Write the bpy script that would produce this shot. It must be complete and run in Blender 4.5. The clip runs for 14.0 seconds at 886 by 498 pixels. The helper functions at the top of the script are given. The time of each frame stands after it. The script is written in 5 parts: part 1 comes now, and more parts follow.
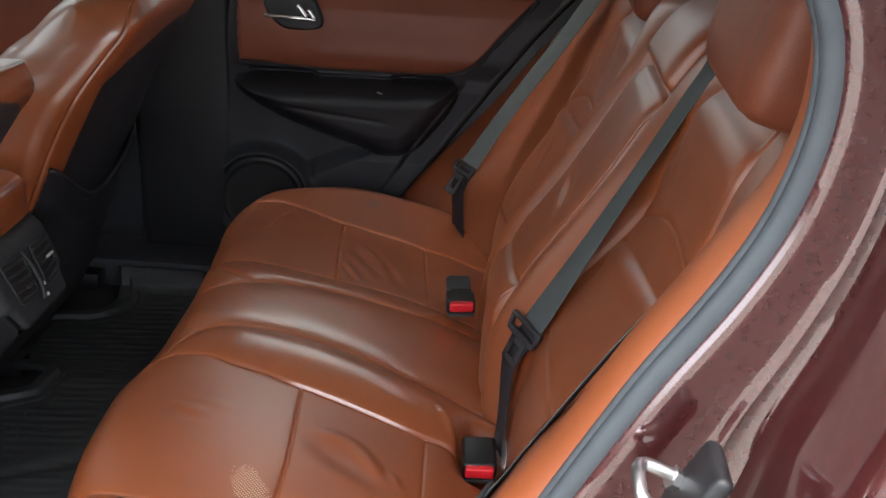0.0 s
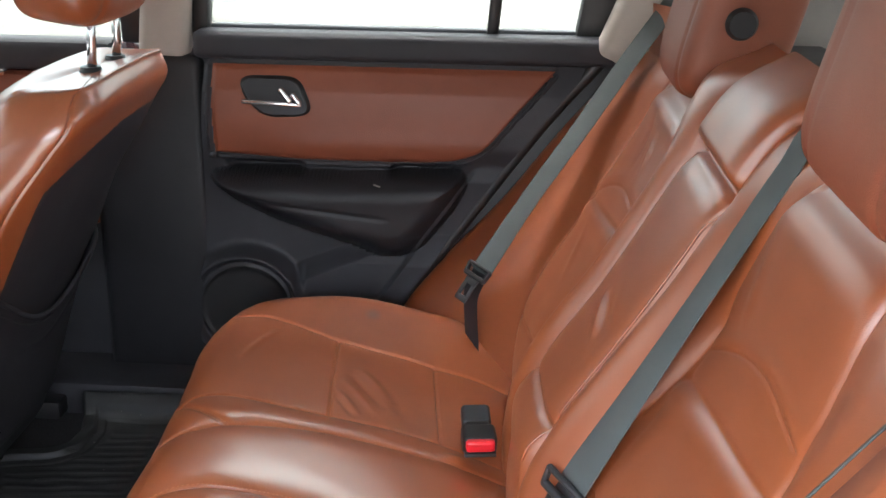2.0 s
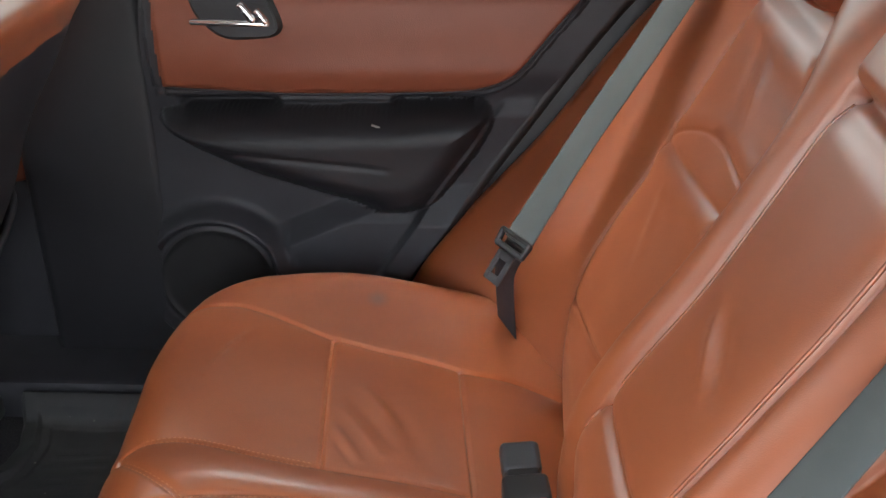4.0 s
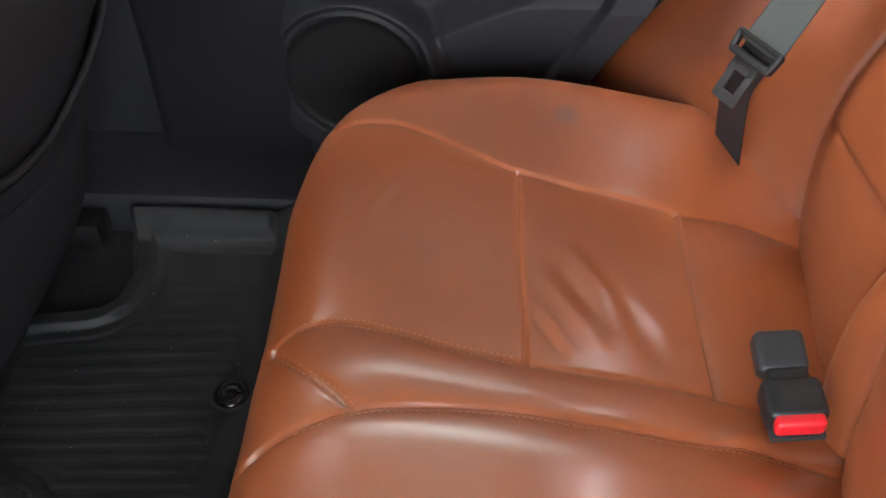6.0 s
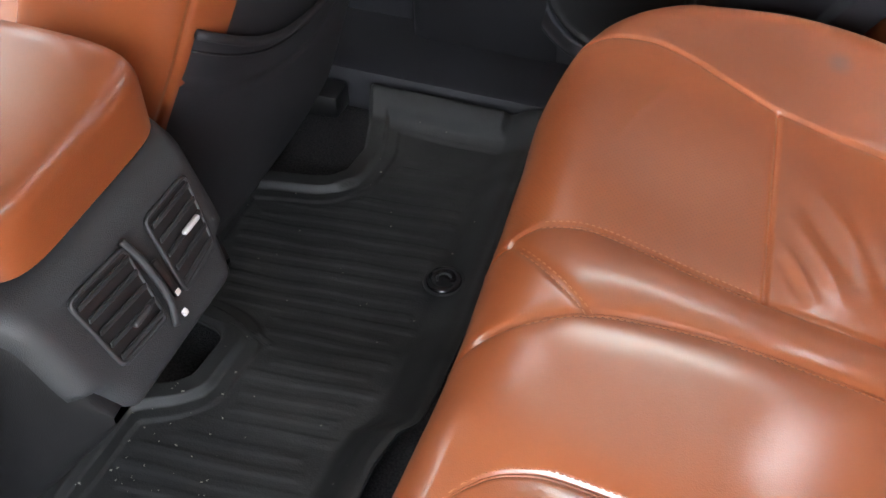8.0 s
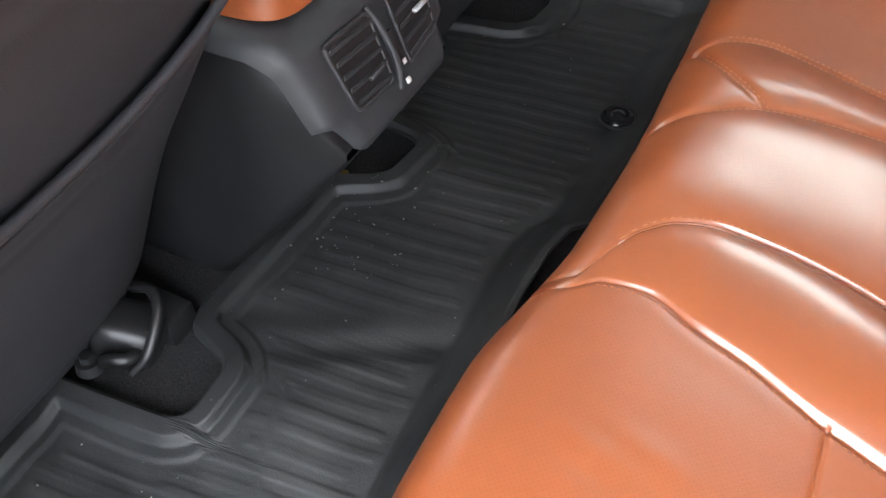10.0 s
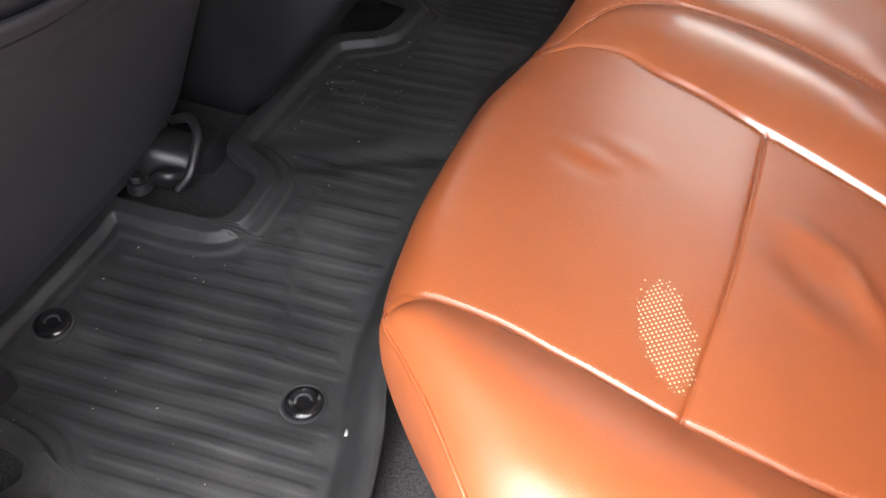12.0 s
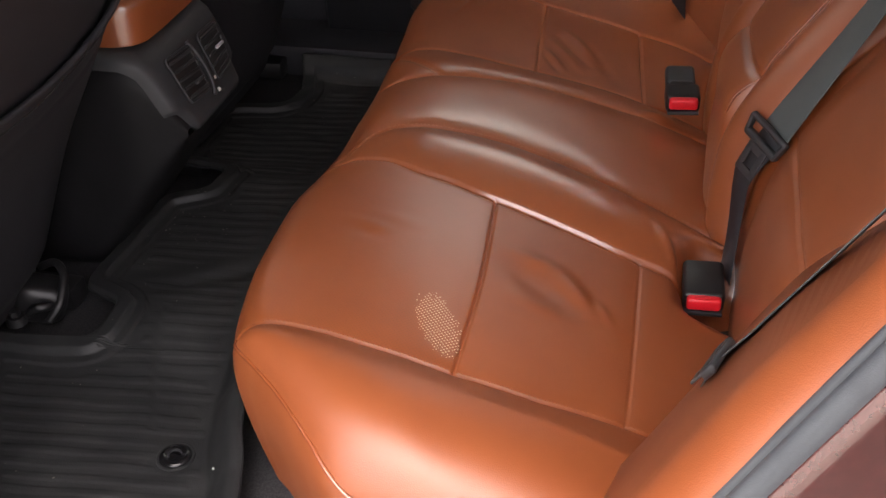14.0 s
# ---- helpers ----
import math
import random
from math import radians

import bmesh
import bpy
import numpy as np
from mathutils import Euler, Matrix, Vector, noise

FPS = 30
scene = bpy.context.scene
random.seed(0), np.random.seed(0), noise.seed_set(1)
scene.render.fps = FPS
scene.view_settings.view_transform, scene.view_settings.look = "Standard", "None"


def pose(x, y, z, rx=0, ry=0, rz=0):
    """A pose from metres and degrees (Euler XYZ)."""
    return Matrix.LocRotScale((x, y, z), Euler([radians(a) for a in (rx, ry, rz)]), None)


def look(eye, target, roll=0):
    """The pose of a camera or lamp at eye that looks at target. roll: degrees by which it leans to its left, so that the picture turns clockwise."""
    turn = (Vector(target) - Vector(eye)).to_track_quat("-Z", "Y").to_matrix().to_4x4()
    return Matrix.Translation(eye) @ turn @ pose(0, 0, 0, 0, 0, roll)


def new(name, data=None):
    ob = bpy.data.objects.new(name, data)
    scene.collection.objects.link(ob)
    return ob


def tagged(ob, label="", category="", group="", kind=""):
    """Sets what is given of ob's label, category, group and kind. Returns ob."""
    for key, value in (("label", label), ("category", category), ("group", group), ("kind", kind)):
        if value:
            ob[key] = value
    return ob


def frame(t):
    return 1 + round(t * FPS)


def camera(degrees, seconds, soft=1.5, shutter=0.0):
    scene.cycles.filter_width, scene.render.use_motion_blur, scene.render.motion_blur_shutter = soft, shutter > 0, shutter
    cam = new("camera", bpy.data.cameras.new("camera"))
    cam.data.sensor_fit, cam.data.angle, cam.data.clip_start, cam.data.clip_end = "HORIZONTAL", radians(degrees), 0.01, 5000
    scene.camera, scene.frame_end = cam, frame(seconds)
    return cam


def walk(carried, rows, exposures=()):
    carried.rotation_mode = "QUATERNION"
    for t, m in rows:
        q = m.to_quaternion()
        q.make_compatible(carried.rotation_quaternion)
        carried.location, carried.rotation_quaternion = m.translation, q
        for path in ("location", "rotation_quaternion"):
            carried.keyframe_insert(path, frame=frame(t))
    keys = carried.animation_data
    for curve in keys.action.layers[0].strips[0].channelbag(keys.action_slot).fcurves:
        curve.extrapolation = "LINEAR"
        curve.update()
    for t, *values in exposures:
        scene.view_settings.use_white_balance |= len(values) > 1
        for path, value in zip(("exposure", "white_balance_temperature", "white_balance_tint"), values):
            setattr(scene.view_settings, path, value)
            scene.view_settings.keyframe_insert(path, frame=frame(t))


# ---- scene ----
cam = camera(44.2, 14.0, soft=1.5)
PATH = [
    (0, (0.307, -1.419, 1.377), (0.206, 0.419, 0.595), 2.8),
    (0.5, (0.306, -1.383, 1.386), (0.179, 0.486, 0.686), 3.3),
    (1, (0.306, -1.332, 1.381), (0.171, 0.552, 0.722), 2.8),
    (1.5, (0.289, -1.232, 1.362), (0.155, 0.652, 0.703), 2.3),
    (2, (0.285, -1.127, 1.34), (0.162, 0.753, 0.67), 0.8),
    (2.5, (0.268, -1.028, 1.35), (0.184, 0.814, 0.577), 0.4),
    (2.7, (0.261, -1.0, 1.358), (0.185, 0.833, 0.562), 0.1),
    (4.8, (0.221, -0.486, 1.269), (0.023, 1.175, 0.173), -1.9),
    (5, (0.201, -0.45, 1.265), (0.014, 1.159, 0.092), -1.0),
    (5.5, (0.139, -0.409, 1.265), (-0.072, 1.1, -0.031), -3.3),
    (6, (0.092, -0.406, 1.273), (-0.166, 1.061, -0.062), -4.5),
    (6.5, (0.047, -0.408, 1.268), (-0.283, 1.003, -0.11), -2.8),
    (7, (0.028, -0.409, 1.261), (-0.383, 0.967, -0.131), -2.3),
    (7.2, (0.027, -0.412, 1.259), (-0.42, 0.949, -0.136), -2.3),
    (9.3, (0.048, -0.555, 1.258), (-0.57, 0.706, -0.166), -2.2),
    (9.5, (0.055, -0.58, 1.254), (-0.598, 0.663, -0.171), -2.7),
    (10, (0.052, -0.635, 1.242), (-0.653, 0.536, -0.218), -3.2),
    (10.5, (0.049, -0.689, 1.233), (-0.648, 0.474, -0.237), -3.0),
    (11, (0.063, -0.76, 1.218), (-0.612, 0.419, -0.25), -3.4),
    (11.5, (0.102, -0.837, 1.219), (-0.573, 0.365, -0.23), -3.8),
    (12, (0.135, -0.9, 1.221), (-0.511, 0.333, -0.215), -3.5),
    (12.5, (0.166, -0.949, 1.225), (-0.404, 0.338, -0.195), -1.3),
    (13, (0.203, -1.02, 1.235), (-0.312, 0.323, -0.156), -0.6),
    (13.5, (0.245, -1.119, 1.259), (-0.171, 0.343, -0.04), -0.8),
    (14, (0.271, -1.219, 1.303), (-0.151, 0.372, 0.168), -2.4),
]
EXPOSURES = [(0.0, 3.4, 6400, 8), (1.5, 4.2, 6300, 8), (2.5, 4.55, 6300, 8), (5.0, 4.6, 6500, 8), (7.0, 4.95, 6500, 8), (9.5, 5.25, 6400, 8), (11.0, 4.95, 6600, 9), (12.5, 4.45, 6900, 15), (14.0, 3.45, 7200, 19)]
walk(cam, [(t, look(eye, target, roll)) for t, eye, target, roll in PATH], EXPOSURES)

# ---- world and sun: bright overcast day ----
SUN_EL, SUN_AZ = radians(84), radians(-20)
world = bpy.data.worlds.new("sky")
scene.world = world
world.use_nodes = True
wn = world.node_tree
sky = wn.nodes.new("ShaderNodeTexSky")
sky.sky_type = "NISHITA"
sky.sun_disc = False
sky.sun_elevation, sky.sun_rotation = SUN_EL, SUN_AZ
sky.dust_density, sky.air_density, sky.ozone_density = 8.0, 1.0, 0.3
cloud = wn.nodes.new("ShaderNodeHueSaturation")      # cloud cover takes the blue out
cloud.inputs["Saturation"].default_value = 0.35
wn.links.new(sky.outputs[0], cloud.inputs["Color"])
wn.links.new(cloud.outputs[0], wn.nodes["Background"].inputs[0])
wn.nodes["Background"].inputs[1].default_value = 0.15
sun_data = bpy.data.lights.new("sun", "SUN")
sun_data.energy, sun_data.angle, sun_data.color = 0.5, radians(100), (1.0, 0.96, 0.9)
sun = new("sun", sun_data)
sun_dir = Vector((math.sin(SUN_AZ) * math.cos(SUN_EL), math.cos(SUN_AZ) * math.cos(SUN_EL), math.sin(SUN_EL)))
sun.rotation_euler = sun_dir.to_track_quat("Z", "Y").to_euler()
sun.location = sun_dir * 20


# ---- materials ----
def material(name, colour, rough=0.5, metal=0.0, coat=0.0, spec=0.5):
    m = bpy.data.materials.new(name)
    m.use_nodes = True
    b = m.node_tree.nodes["Principled BSDF"]
    b.inputs["Base Color"].default_value = (*colour, 1)
    b.inputs["Roughness"].default_value = rough
    b.inputs["Metallic"].default_value = metal
    b.inputs["Coat Weight"].default_value = coat
    b.inputs["Specular IOR Level"].default_value = spec
    return m


def node(m, kind, **values):
    n = m.node_tree.nodes.new(kind)
    for k, v in values.items():
        if k in n.inputs:
            n.inputs[k].default_value = v
    return n


def link(m, a, b):
    m.node_tree.links.new(a, b)


def mottled(m, colour, other, scale, contrast=(0.35, 0.65), fine=0.0, bump=0.0, bump_scale=0.0, rough=None, voronoi=False):
    """Colour that wanders between two tints at two scales, a fine relief and an uneven gloss."""
    nt = m.node_tree
    b = nt.nodes["Principled BSDF"]
    co = node(m, "ShaderNodeTexCoord")
    big = node(m, "ShaderNodeTexNoise", Scale=scale, Detail=5.0, Roughness=0.6)
    link(m, co.outputs["Object"], big.inputs["Vector"])
    ramp = nt.nodes.new("ShaderNodeValToRGB")
    ramp.color_ramp.elements[0].position, ramp.color_ramp.elements[1].position = contrast
    ramp.color_ramp.elements[0].color, ramp.color_ramp.elements[1].color = (*colour, 1), (*other, 1)
    link(m, big.outputs["Fac"], ramp.inputs["Fac"])
    out = ramp.outputs["Color"]
    if bump:
        tex = node(m, "ShaderNodeTexVoronoi" if voronoi else "ShaderNodeTexNoise", Scale=bump_scale)
        if not voronoi:
            tex.inputs["Detail"].default_value = 3.0
        link(m, co.outputs["Object"], tex.inputs["Vector"])
        bp = node(m, "ShaderNodeBump", Strength=bump, Distance=0.001)
        link(m, tex.outputs[0], bp.inputs["Height"])
        link(m, bp.outputs[0], b.inputs["Normal"])
        if fine:
            mix = nt.nodes.new("ShaderNodeMixRGB")
            mix.blend_type = "MULTIPLY"
            mix.inputs["Fac"].default_value = fine
            link(m, out, mix.inputs[1])
            link(m, tex.outputs[0], mix.inputs[2])
            out = mix.outputs[0]
    if rough:
        mr = node(m, "ShaderNodeMapRange")
        mr.inputs["To Min"].default_value, mr.inputs["To Max"].default_value = rough
        link(m, big.outputs["Fac"], mr.inputs["Value"])
        link(m, mr.outputs[0], b.inputs["Roughness"])
    link(m, out, b.inputs["Base Color"])
    return out


LEATHER_A, LEATHER_B = (0.305, 0.080, 0.0235), (0.255, 0.063, 0.018)


def leather(name, perforated=False, gloss=0.23, coat=1.0):
    m = material(name, LEATHER_A, 0.36, coat=coat, spec=0.5)
    m.node_tree.nodes["Principled BSDF"].inputs["Coat Roughness"].default_value = gloss
    m.node_tree.nodes["Principled BSDF"].inputs["Coat IOR"].default_value = 1.85
    out = mottled(m, LEATHER_A, LEATHER_B, 7.0, (0.3, 0.7), bump=0.13, bump_scale=900.0, rough=(0.34, 0.46), voronoi=True)
    # shallow wrinkles under the grain, and one grey smudge on the far bolster
    nt, b = m.node_tree, m.node_tree.nodes["Principled BSDF"]
    co = node(m, "ShaderNodeTexCoord")
    wrinkle = node(m, "ShaderNodeTexNoise", Scale=38.0, Detail=5.0, Roughness=0.62, Distortion=1.2)
    link(m, co.outputs["Object"], wrinkle.inputs["Vector"])
    soft = node(m, "ShaderNodeBump", Strength=0.04, Distance=0.0018)
    link(m, wrinkle.outputs["Fac"], soft.inputs["Height"])
    link(m, soft.outputs[0], b.inputs["Normal"].links[0].from_node.inputs["Normal"])
    link(m, soft.outputs[0], b.inputs["Coat Normal"])
    away = nt.nodes.new("ShaderNodeVectorMath")
    away.operation = "DISTANCE"
    link(m, co.outputs["Object"], away.inputs[0])
    away.inputs[1].default_value = SMUDGE
    fade = node(m, "ShaderNodeMapRange")
    for key, value in (("From Min", 0.004), ("From Max", 0.016), ("To Min", 0.45), ("To Max", 0.0)):
        fade.inputs[key].default_value = value
    link(m, away.outputs["Value"], fade.inputs["Value"])
    stain = nt.nodes.new("ShaderNodeMixRGB")
    link(m, fade.outputs[0], stain.inputs["Fac"])
    link(m, out, stain.inputs[1])
    stain.inputs[2].default_value = (0.10, 0.085, 0.08, 1)
    out = stain.outputs[0]
    link(m, out, b.inputs["Base Color"])
    if perforated:
        # rows of punched holes, and one worn patch where pale dust fills them
        nt, b = m.node_tree, m.node_tree.nodes["Principled BSDF"]
        co = node(m, "ShaderNodeTexCoord")
        sep = node(m, "ShaderNodeSeparateXYZ")
        link(m, co.outputs["Object"], sep.inputs[0])

        def math_node(op, a, c=None):
            n = nt.nodes.new("ShaderNodeMath")
            n.operation = op
            for i, v in enumerate((a, c)):
                if v is None:
                    continue
                if isinstance(v, (int, float)):
                    n.inputs[i].default_value = v
                else:
                    link(m, v, n.inputs[i])
            return n.outputs[0]

        pitch = 0.0033
        u = math_node("MULTIPLY", math_node("ADD", sep.outputs[0], sep.outputs[1]), 0.7071 / pitch)
        v = math_node("MULTIPLY", math_node("SUBTRACT", sep.outputs[0], sep.outputs[1]), 0.7071 / pitch)
        du = math_node("SUBTRACT", math_node("FRACT", u), 0.5)
        dv = math_node("SUBTRACT", math_node("FRACT", v), 0.5)
        d2 = math_node("ADD", math_node("MULTIPLY", du, du), math_node("MULTIPLY", dv, dv))
        hole = math_node("LESS_THAN", d2, 0.055)
        ex = math_node("DIVIDE", math_node("SUBTRACT", sep.outputs[0], PATCH[0]), 0.021)
        ey = math_node("DIVIDE", math_node("SUBTRACT", sep.outputs[1], PATCH[1]), 0.040)
        tilt = math_node("ADD", ex, math_node("MULTIPLY", ey, 0.8))
        ragged = node(m, "ShaderNodeTexNoise", Scale=140.0, Detail=2.0)
        link(m, co.outputs["Object"], ragged.inputs["Vector"])
        limit = math_node("ADD", math_node("MULTIPLY", ragged.outputs["Fac"], 2.2), -0.15)
        inside = math_node("LESS_THAN", math_node("ADD", math_node("MULTIPLY", tilt, tilt), math_node("MULTIPLY", ey, ey)), limit)
        dusty = math_node("MULTIPLY", hole, inside)
        dark = nt.nodes.new("ShaderNodeMixRGB")
        link(m, math_node("MULTIPLY", hole, 0.2), dark.inputs["Fac"])
        link(m, out, dark.inputs[1])
        dark.inputs[2].default_value = (0.12, 0.03, 0.012, 1)
        pale = nt.nodes.new("ShaderNodeMixRGB")
        link(m, dusty, pale.inputs["Fac"])
        link(m, dark.outputs[0], pale.inputs[1])
        pale.inputs[2].default_value = (0.80, 0.62, 0.40, 1)
        link(m, pale.outputs[0], b.inputs["Base Color"])
    return m


PATCH = (0.048 - 0.1, -0.411)
SMUDGE = (0.07 - 0.1, 0.475, 0.655 - 0.40)
# One leather: coat strength per part stands in for where light sheen falls.
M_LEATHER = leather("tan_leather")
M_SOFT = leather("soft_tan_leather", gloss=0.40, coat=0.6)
M_NEAR_DULL = leather("near_dulled_tan_leather", False, 0.42, 0.35)
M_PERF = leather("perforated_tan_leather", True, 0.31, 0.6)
M_PERF_SHINY = leather("far_sheen_perforated_leather", True, 0.20)
M_STITCH = material("tan_thread", (0.38, 0.135, 0.058), 0.6)
M_GLOSS = material("glossy_black_plastic", (0.006, 0.006, 0.007), 0.22)
M_VINYL = material("tan_vinyl", (0.33, 0.09, 0.035), 0.5)
mottled(M_VINYL, (0.235, 0.066, 0.032), (0.195, 0.053, 0.025), 5.0, bump=0.2, bump_scale=700.0, rough=(0.42, 0.55), voronoi=True)
M_ARMREST = material("black_soft_plastic", (0.014, 0.014, 0.016), 0.42, spec=0.3)
mottled(M_ARMREST, (0.0185, 0.0185, 0.0215), (0.014, 0.014, 0.0165), 9.0, bump=0.25, bump_scale=1000.0, rough=(0.36, 0.5), voronoi=True)
M_PLASTIC = material("charcoal_plastic", (0.026, 0.026, 0.029), 0.5, spec=0.35)
mottled(M_PLASTIC, (0.030, 0.0305, 0.036), (0.024, 0.0245, 0.029), 9.0, bump=0.25, bump_scale=1100.0, rough=(0.45, 0.62), voronoi=True)
M_BLACK = material("black_plastic", (0.012, 0.012, 0.013), 0.42)
mottled(M_BLACK, (0.013, 0.013, 0.014), (0.009, 0.009, 0.010), 20.0, bump=0.15, bump_scale=900.0, rough=(0.35, 0.5))
M_COVER = material("black_vinyl", (0.020, 0.019, 0.022), 0.55)
mottled(M_COVER, (0.021, 0.021, 0.025), (0.016, 0.016, 0.019), 6.0, bump=0.25, bump_scale=800.0, rough=(0.48, 0.62), voronoi=True)
M_RUBBER = material("black_rubber", (0.020, 0.021, 0.022), 0.6)
mottled(M_RUBBER, (0.0135, 0.0145, 0.0155), (0.032, 0.033, 0.033), 14.0, (0.45, 0.78), bump=0.3, bump_scale=500.0, rough=(0.5, 0.7))
M_SEAL = material("grey_seal_rubber", (0.10, 0.115, 0.13), 0.55)
mottled(M_SEAL, (0.055, 0.064, 0.072), (0.045, 0.052, 0.060), 30.0, bump=0.2, bump_scale=900.0, rough=(0.45, 0.6))
M_CARPET = material("grey_carpet", (0.03, 0.03, 0.032), 0.95, spec=0.1)
mottled(M_CARPET, (0.016, 0.016, 0.018), (0.055, 0.054, 0.056), 420.0, (0.35, 0.7), bump=1.0, bump_scale=600.0)
M_BELT = material("grey_webbing", (0.075, 0.085, 0.085), 0.75, spec=0.25)
mottled(M_BELT, (0.095, 0.108, 0.106), (0.08, 0.092, 0.091), 12.0, bump=0.4, bump_scale=1500.0)
M_RED = material("red_button", (0.75, 0.02, 0.03), 0.3)
mottled(M_RED, (0.75, 0.02, 0.03), (0.66, 0.015, 0.025), 60.0, rough=(0.25, 0.4))
M_CHROME = material("chrome", (0.75, 0.75, 0.76), 0.15, 1.0)
M_GUIDE = material("dark_grey_plastic", (0.030, 0.032, 0.034), 0.38)
mottled(M_GUIDE, (0.031, 0.033, 0.035), (0.025, 0.027, 0.029), 40.0, bump=0.1, bump_scale=900.0, rough=(0.33, 0.45))
M_CONSOLE = material("charcoal_console_plastic", (0.036, 0.038, 0.041), 0.45)
mottled(M_CONSOLE, (0.030, 0.032, 0.035), (0.024, 0.026, 0.0285), 9.0, bump=0.25, bump_scale=1100.0, rough=(0.42, 0.55), voronoi=True)
M_FLANK = material("black_console_plastic", (0.009, 0.009, 0.010), 0.55, spec=0.25)
mottled(M_FLANK, (0.0095, 0.0095, 0.0108), (0.0070, 0.0070, 0.0080), 14.0, bump=0.2, bump_scale=1000.0, rough=(0.5, 0.65), voronoi=True)
M_SILVER = material("silver_plastic", (0.62, 0.63, 0.64), 0.35, 0.4)
M_STEEL = material("steel", (0.6, 0.6, 0.6), 0.3, 1.0)
M_TONGUE = material("dark_steel", (0.055, 0.055, 0.058), 0.4, 0.3)
M_PAINT = material("burgundy_paint", (0.08, 0.015, 0.015), 0.38, 0.5, coat=1.0)
mottled(M_PAINT, (0.084, 0.016, 0.016), (0.070, 0.013, 0.013), 90.0, rough=(0.34, 0.42))
M_PAINT.node_tree.nodes["Principled BSDF"].inputs["Coat IOR"].default_value = 2.2
M_PAINT.node_tree.nodes["Principled BSDF"].inputs["Coat Roughness"].default_value = 0.03
M_LINER = material("beige_lining", (0.42, 0.39, 0.34), 0.8)
mottled(M_LINER, (0.44, 0.41, 0.36), (0.38, 0.35, 0.31), 8.0, bump=0.3, bump_scale=800.0)
M_GROUND = material("pale_concrete", (0.5, 0.47, 0.42), 0.9)
mottled(M_GROUND, (0.100, 0.097, 0.088), (0.060, 0.057, 0.050), 1.6, (0.38, 0.7), bump=0.8, bump_scale=40.0, rough=(0.8, 0.95))
M_LEAF = material("dry_leaf", (0.16, 0.08, 0.03), 0.8)
mottled(M_LEAF, (0.18, 0.09, 0.035), (0.10, 0.05, 0.02), 30.0)
M_DUST = material("pale_crumb", (0.26, 0.245, 0.21), 0.9)
M_BRASS = material("brass", (0.55, 0.38, 0.12), 0.35, 1.0)
M_WHITE = material("white_paint_mark", (0.7, 0.7, 0.68), 0.6)
M_GLASS = bpy.data.materials.new("window_glass")
M_GLASS.use_nodes = True
_n = M_GLASS.node_tree
_n.nodes.remove(_n.nodes["Principled BSDF"])
_mix, _tr, _gl, _fr = (_n.nodes.new("ShaderNode" + k) for k in ("MixShader", "BsdfTransparent", "BsdfGlossy", "Fresnel"))
_tr.inputs[0].default_value = (0.55, 0.575, 0.56, 1)
_gl.inputs["Roughness"].default_value = 0.02
_fr.inputs[0].default_value = 1.45
_n.links.new(_fr.outputs[0], _mix.inputs[0])
_n.links.new(_tr.outputs[0], _mix.inputs[1])
_n.links.new(_gl.outputs[0], _mix.inputs[2])
_n.links.new(_mix.outputs[0], _n.nodes["Material Output"].inputs[0])


# ---- builders ----
def thing(name, at, label, category, group="", kind=""):
    ob = new(name)
    ob.empty_display_size = 0.05
    ob.location = at
    return tagged(ob, label, category, group, kind)


def origin(parent):
    at = Vector((0, 0, 0))
    while parent:
        at += parent.location
        parent = parent.parent
    return at


def raw(name, verts, faces, mat, parent=None, label="", smooth=True):
    me = bpy.data.meshes.new(name)
    o = origin(parent)
    v = np.asarray(verts, float) - np.array(o)
    me.from_pydata(v.tolist(), [], [list(map(int, f)) for f in faces])
    me.materials.append(mat)
    me.update()
    if smooth:
        me.polygons.foreach_set("use_smooth", [True] * len(me.polygons))
    ob = new(name, me)
    ob.parent = parent
    if label:
        ob["label"] = label
    return ob


def part(name, bm, mat, parent=None, label="", smooth=True):
    """Links a bmesh, in world metres, as one mesh under a thing or part."""
    bmesh.ops.recalc_face_normals(bm, faces=bm.faces)
    o = origin(parent)
    bmesh.ops.translate(bm, verts=bm.verts, vec=-o)
    me = bpy.data.meshes.new(name)
    bm.to_mesh(me)
    bm.free()
    me.materials.append(mat)
    if smooth:
        me.polygons.foreach_set("use_smooth", [True] * len(me.polygons))
        me.set_sharp_from_angle(angle=radians(40))
    ob = new(name, me)
    ob.parent = parent
    if label:
        ob["label"] = label
    return ob


def curve1(xs, ys):
    """A smooth function through the given places."""
    xs, ys = np.array(xs, float), np.array(ys, float)
    d = np.diff(ys) / np.diff(xs)
    m = np.r_[d[0], np.where(d[:-1] * d[1:] > 0, 2 * d[:-1] * d[1:] / (d[:-1] + d[1:] + 1e-12), 0), d[-1]]

    def f(x):
        x = np.clip(np.asarray(x, float), xs[0], xs[-1])
        i = np.clip(np.searchsorted(xs, x) - 1, 0, len(d) - 1)
        h = xs[i + 1] - xs[i]
        t = (x - xs[i]) / h
        return ((2 * t**3 - 3 * t**2 + 1) * ys[i] + (t**3 - 2 * t**2 + t) * h * m[i] + (-2 * t**3 + 3 * t**2) * ys[i + 1] + (t**3 - t**2) * h * m[i + 1])

    return f


def bell(d, w):
    return np.exp(-((d / w) ** 2))


def step(t):
    t = np.clip(t, 0, 1)
    return t * t * (3 - 2 * t)


def grid_faces(n, m):
    i, j = np.meshgrid(np.arange(n - 1), np.arange(m - 1), indexing="ij")
    a = i * m + j
    return np.stack([a, a + m, a + m + 1, a + 1], -1).reshape(-1, 4)


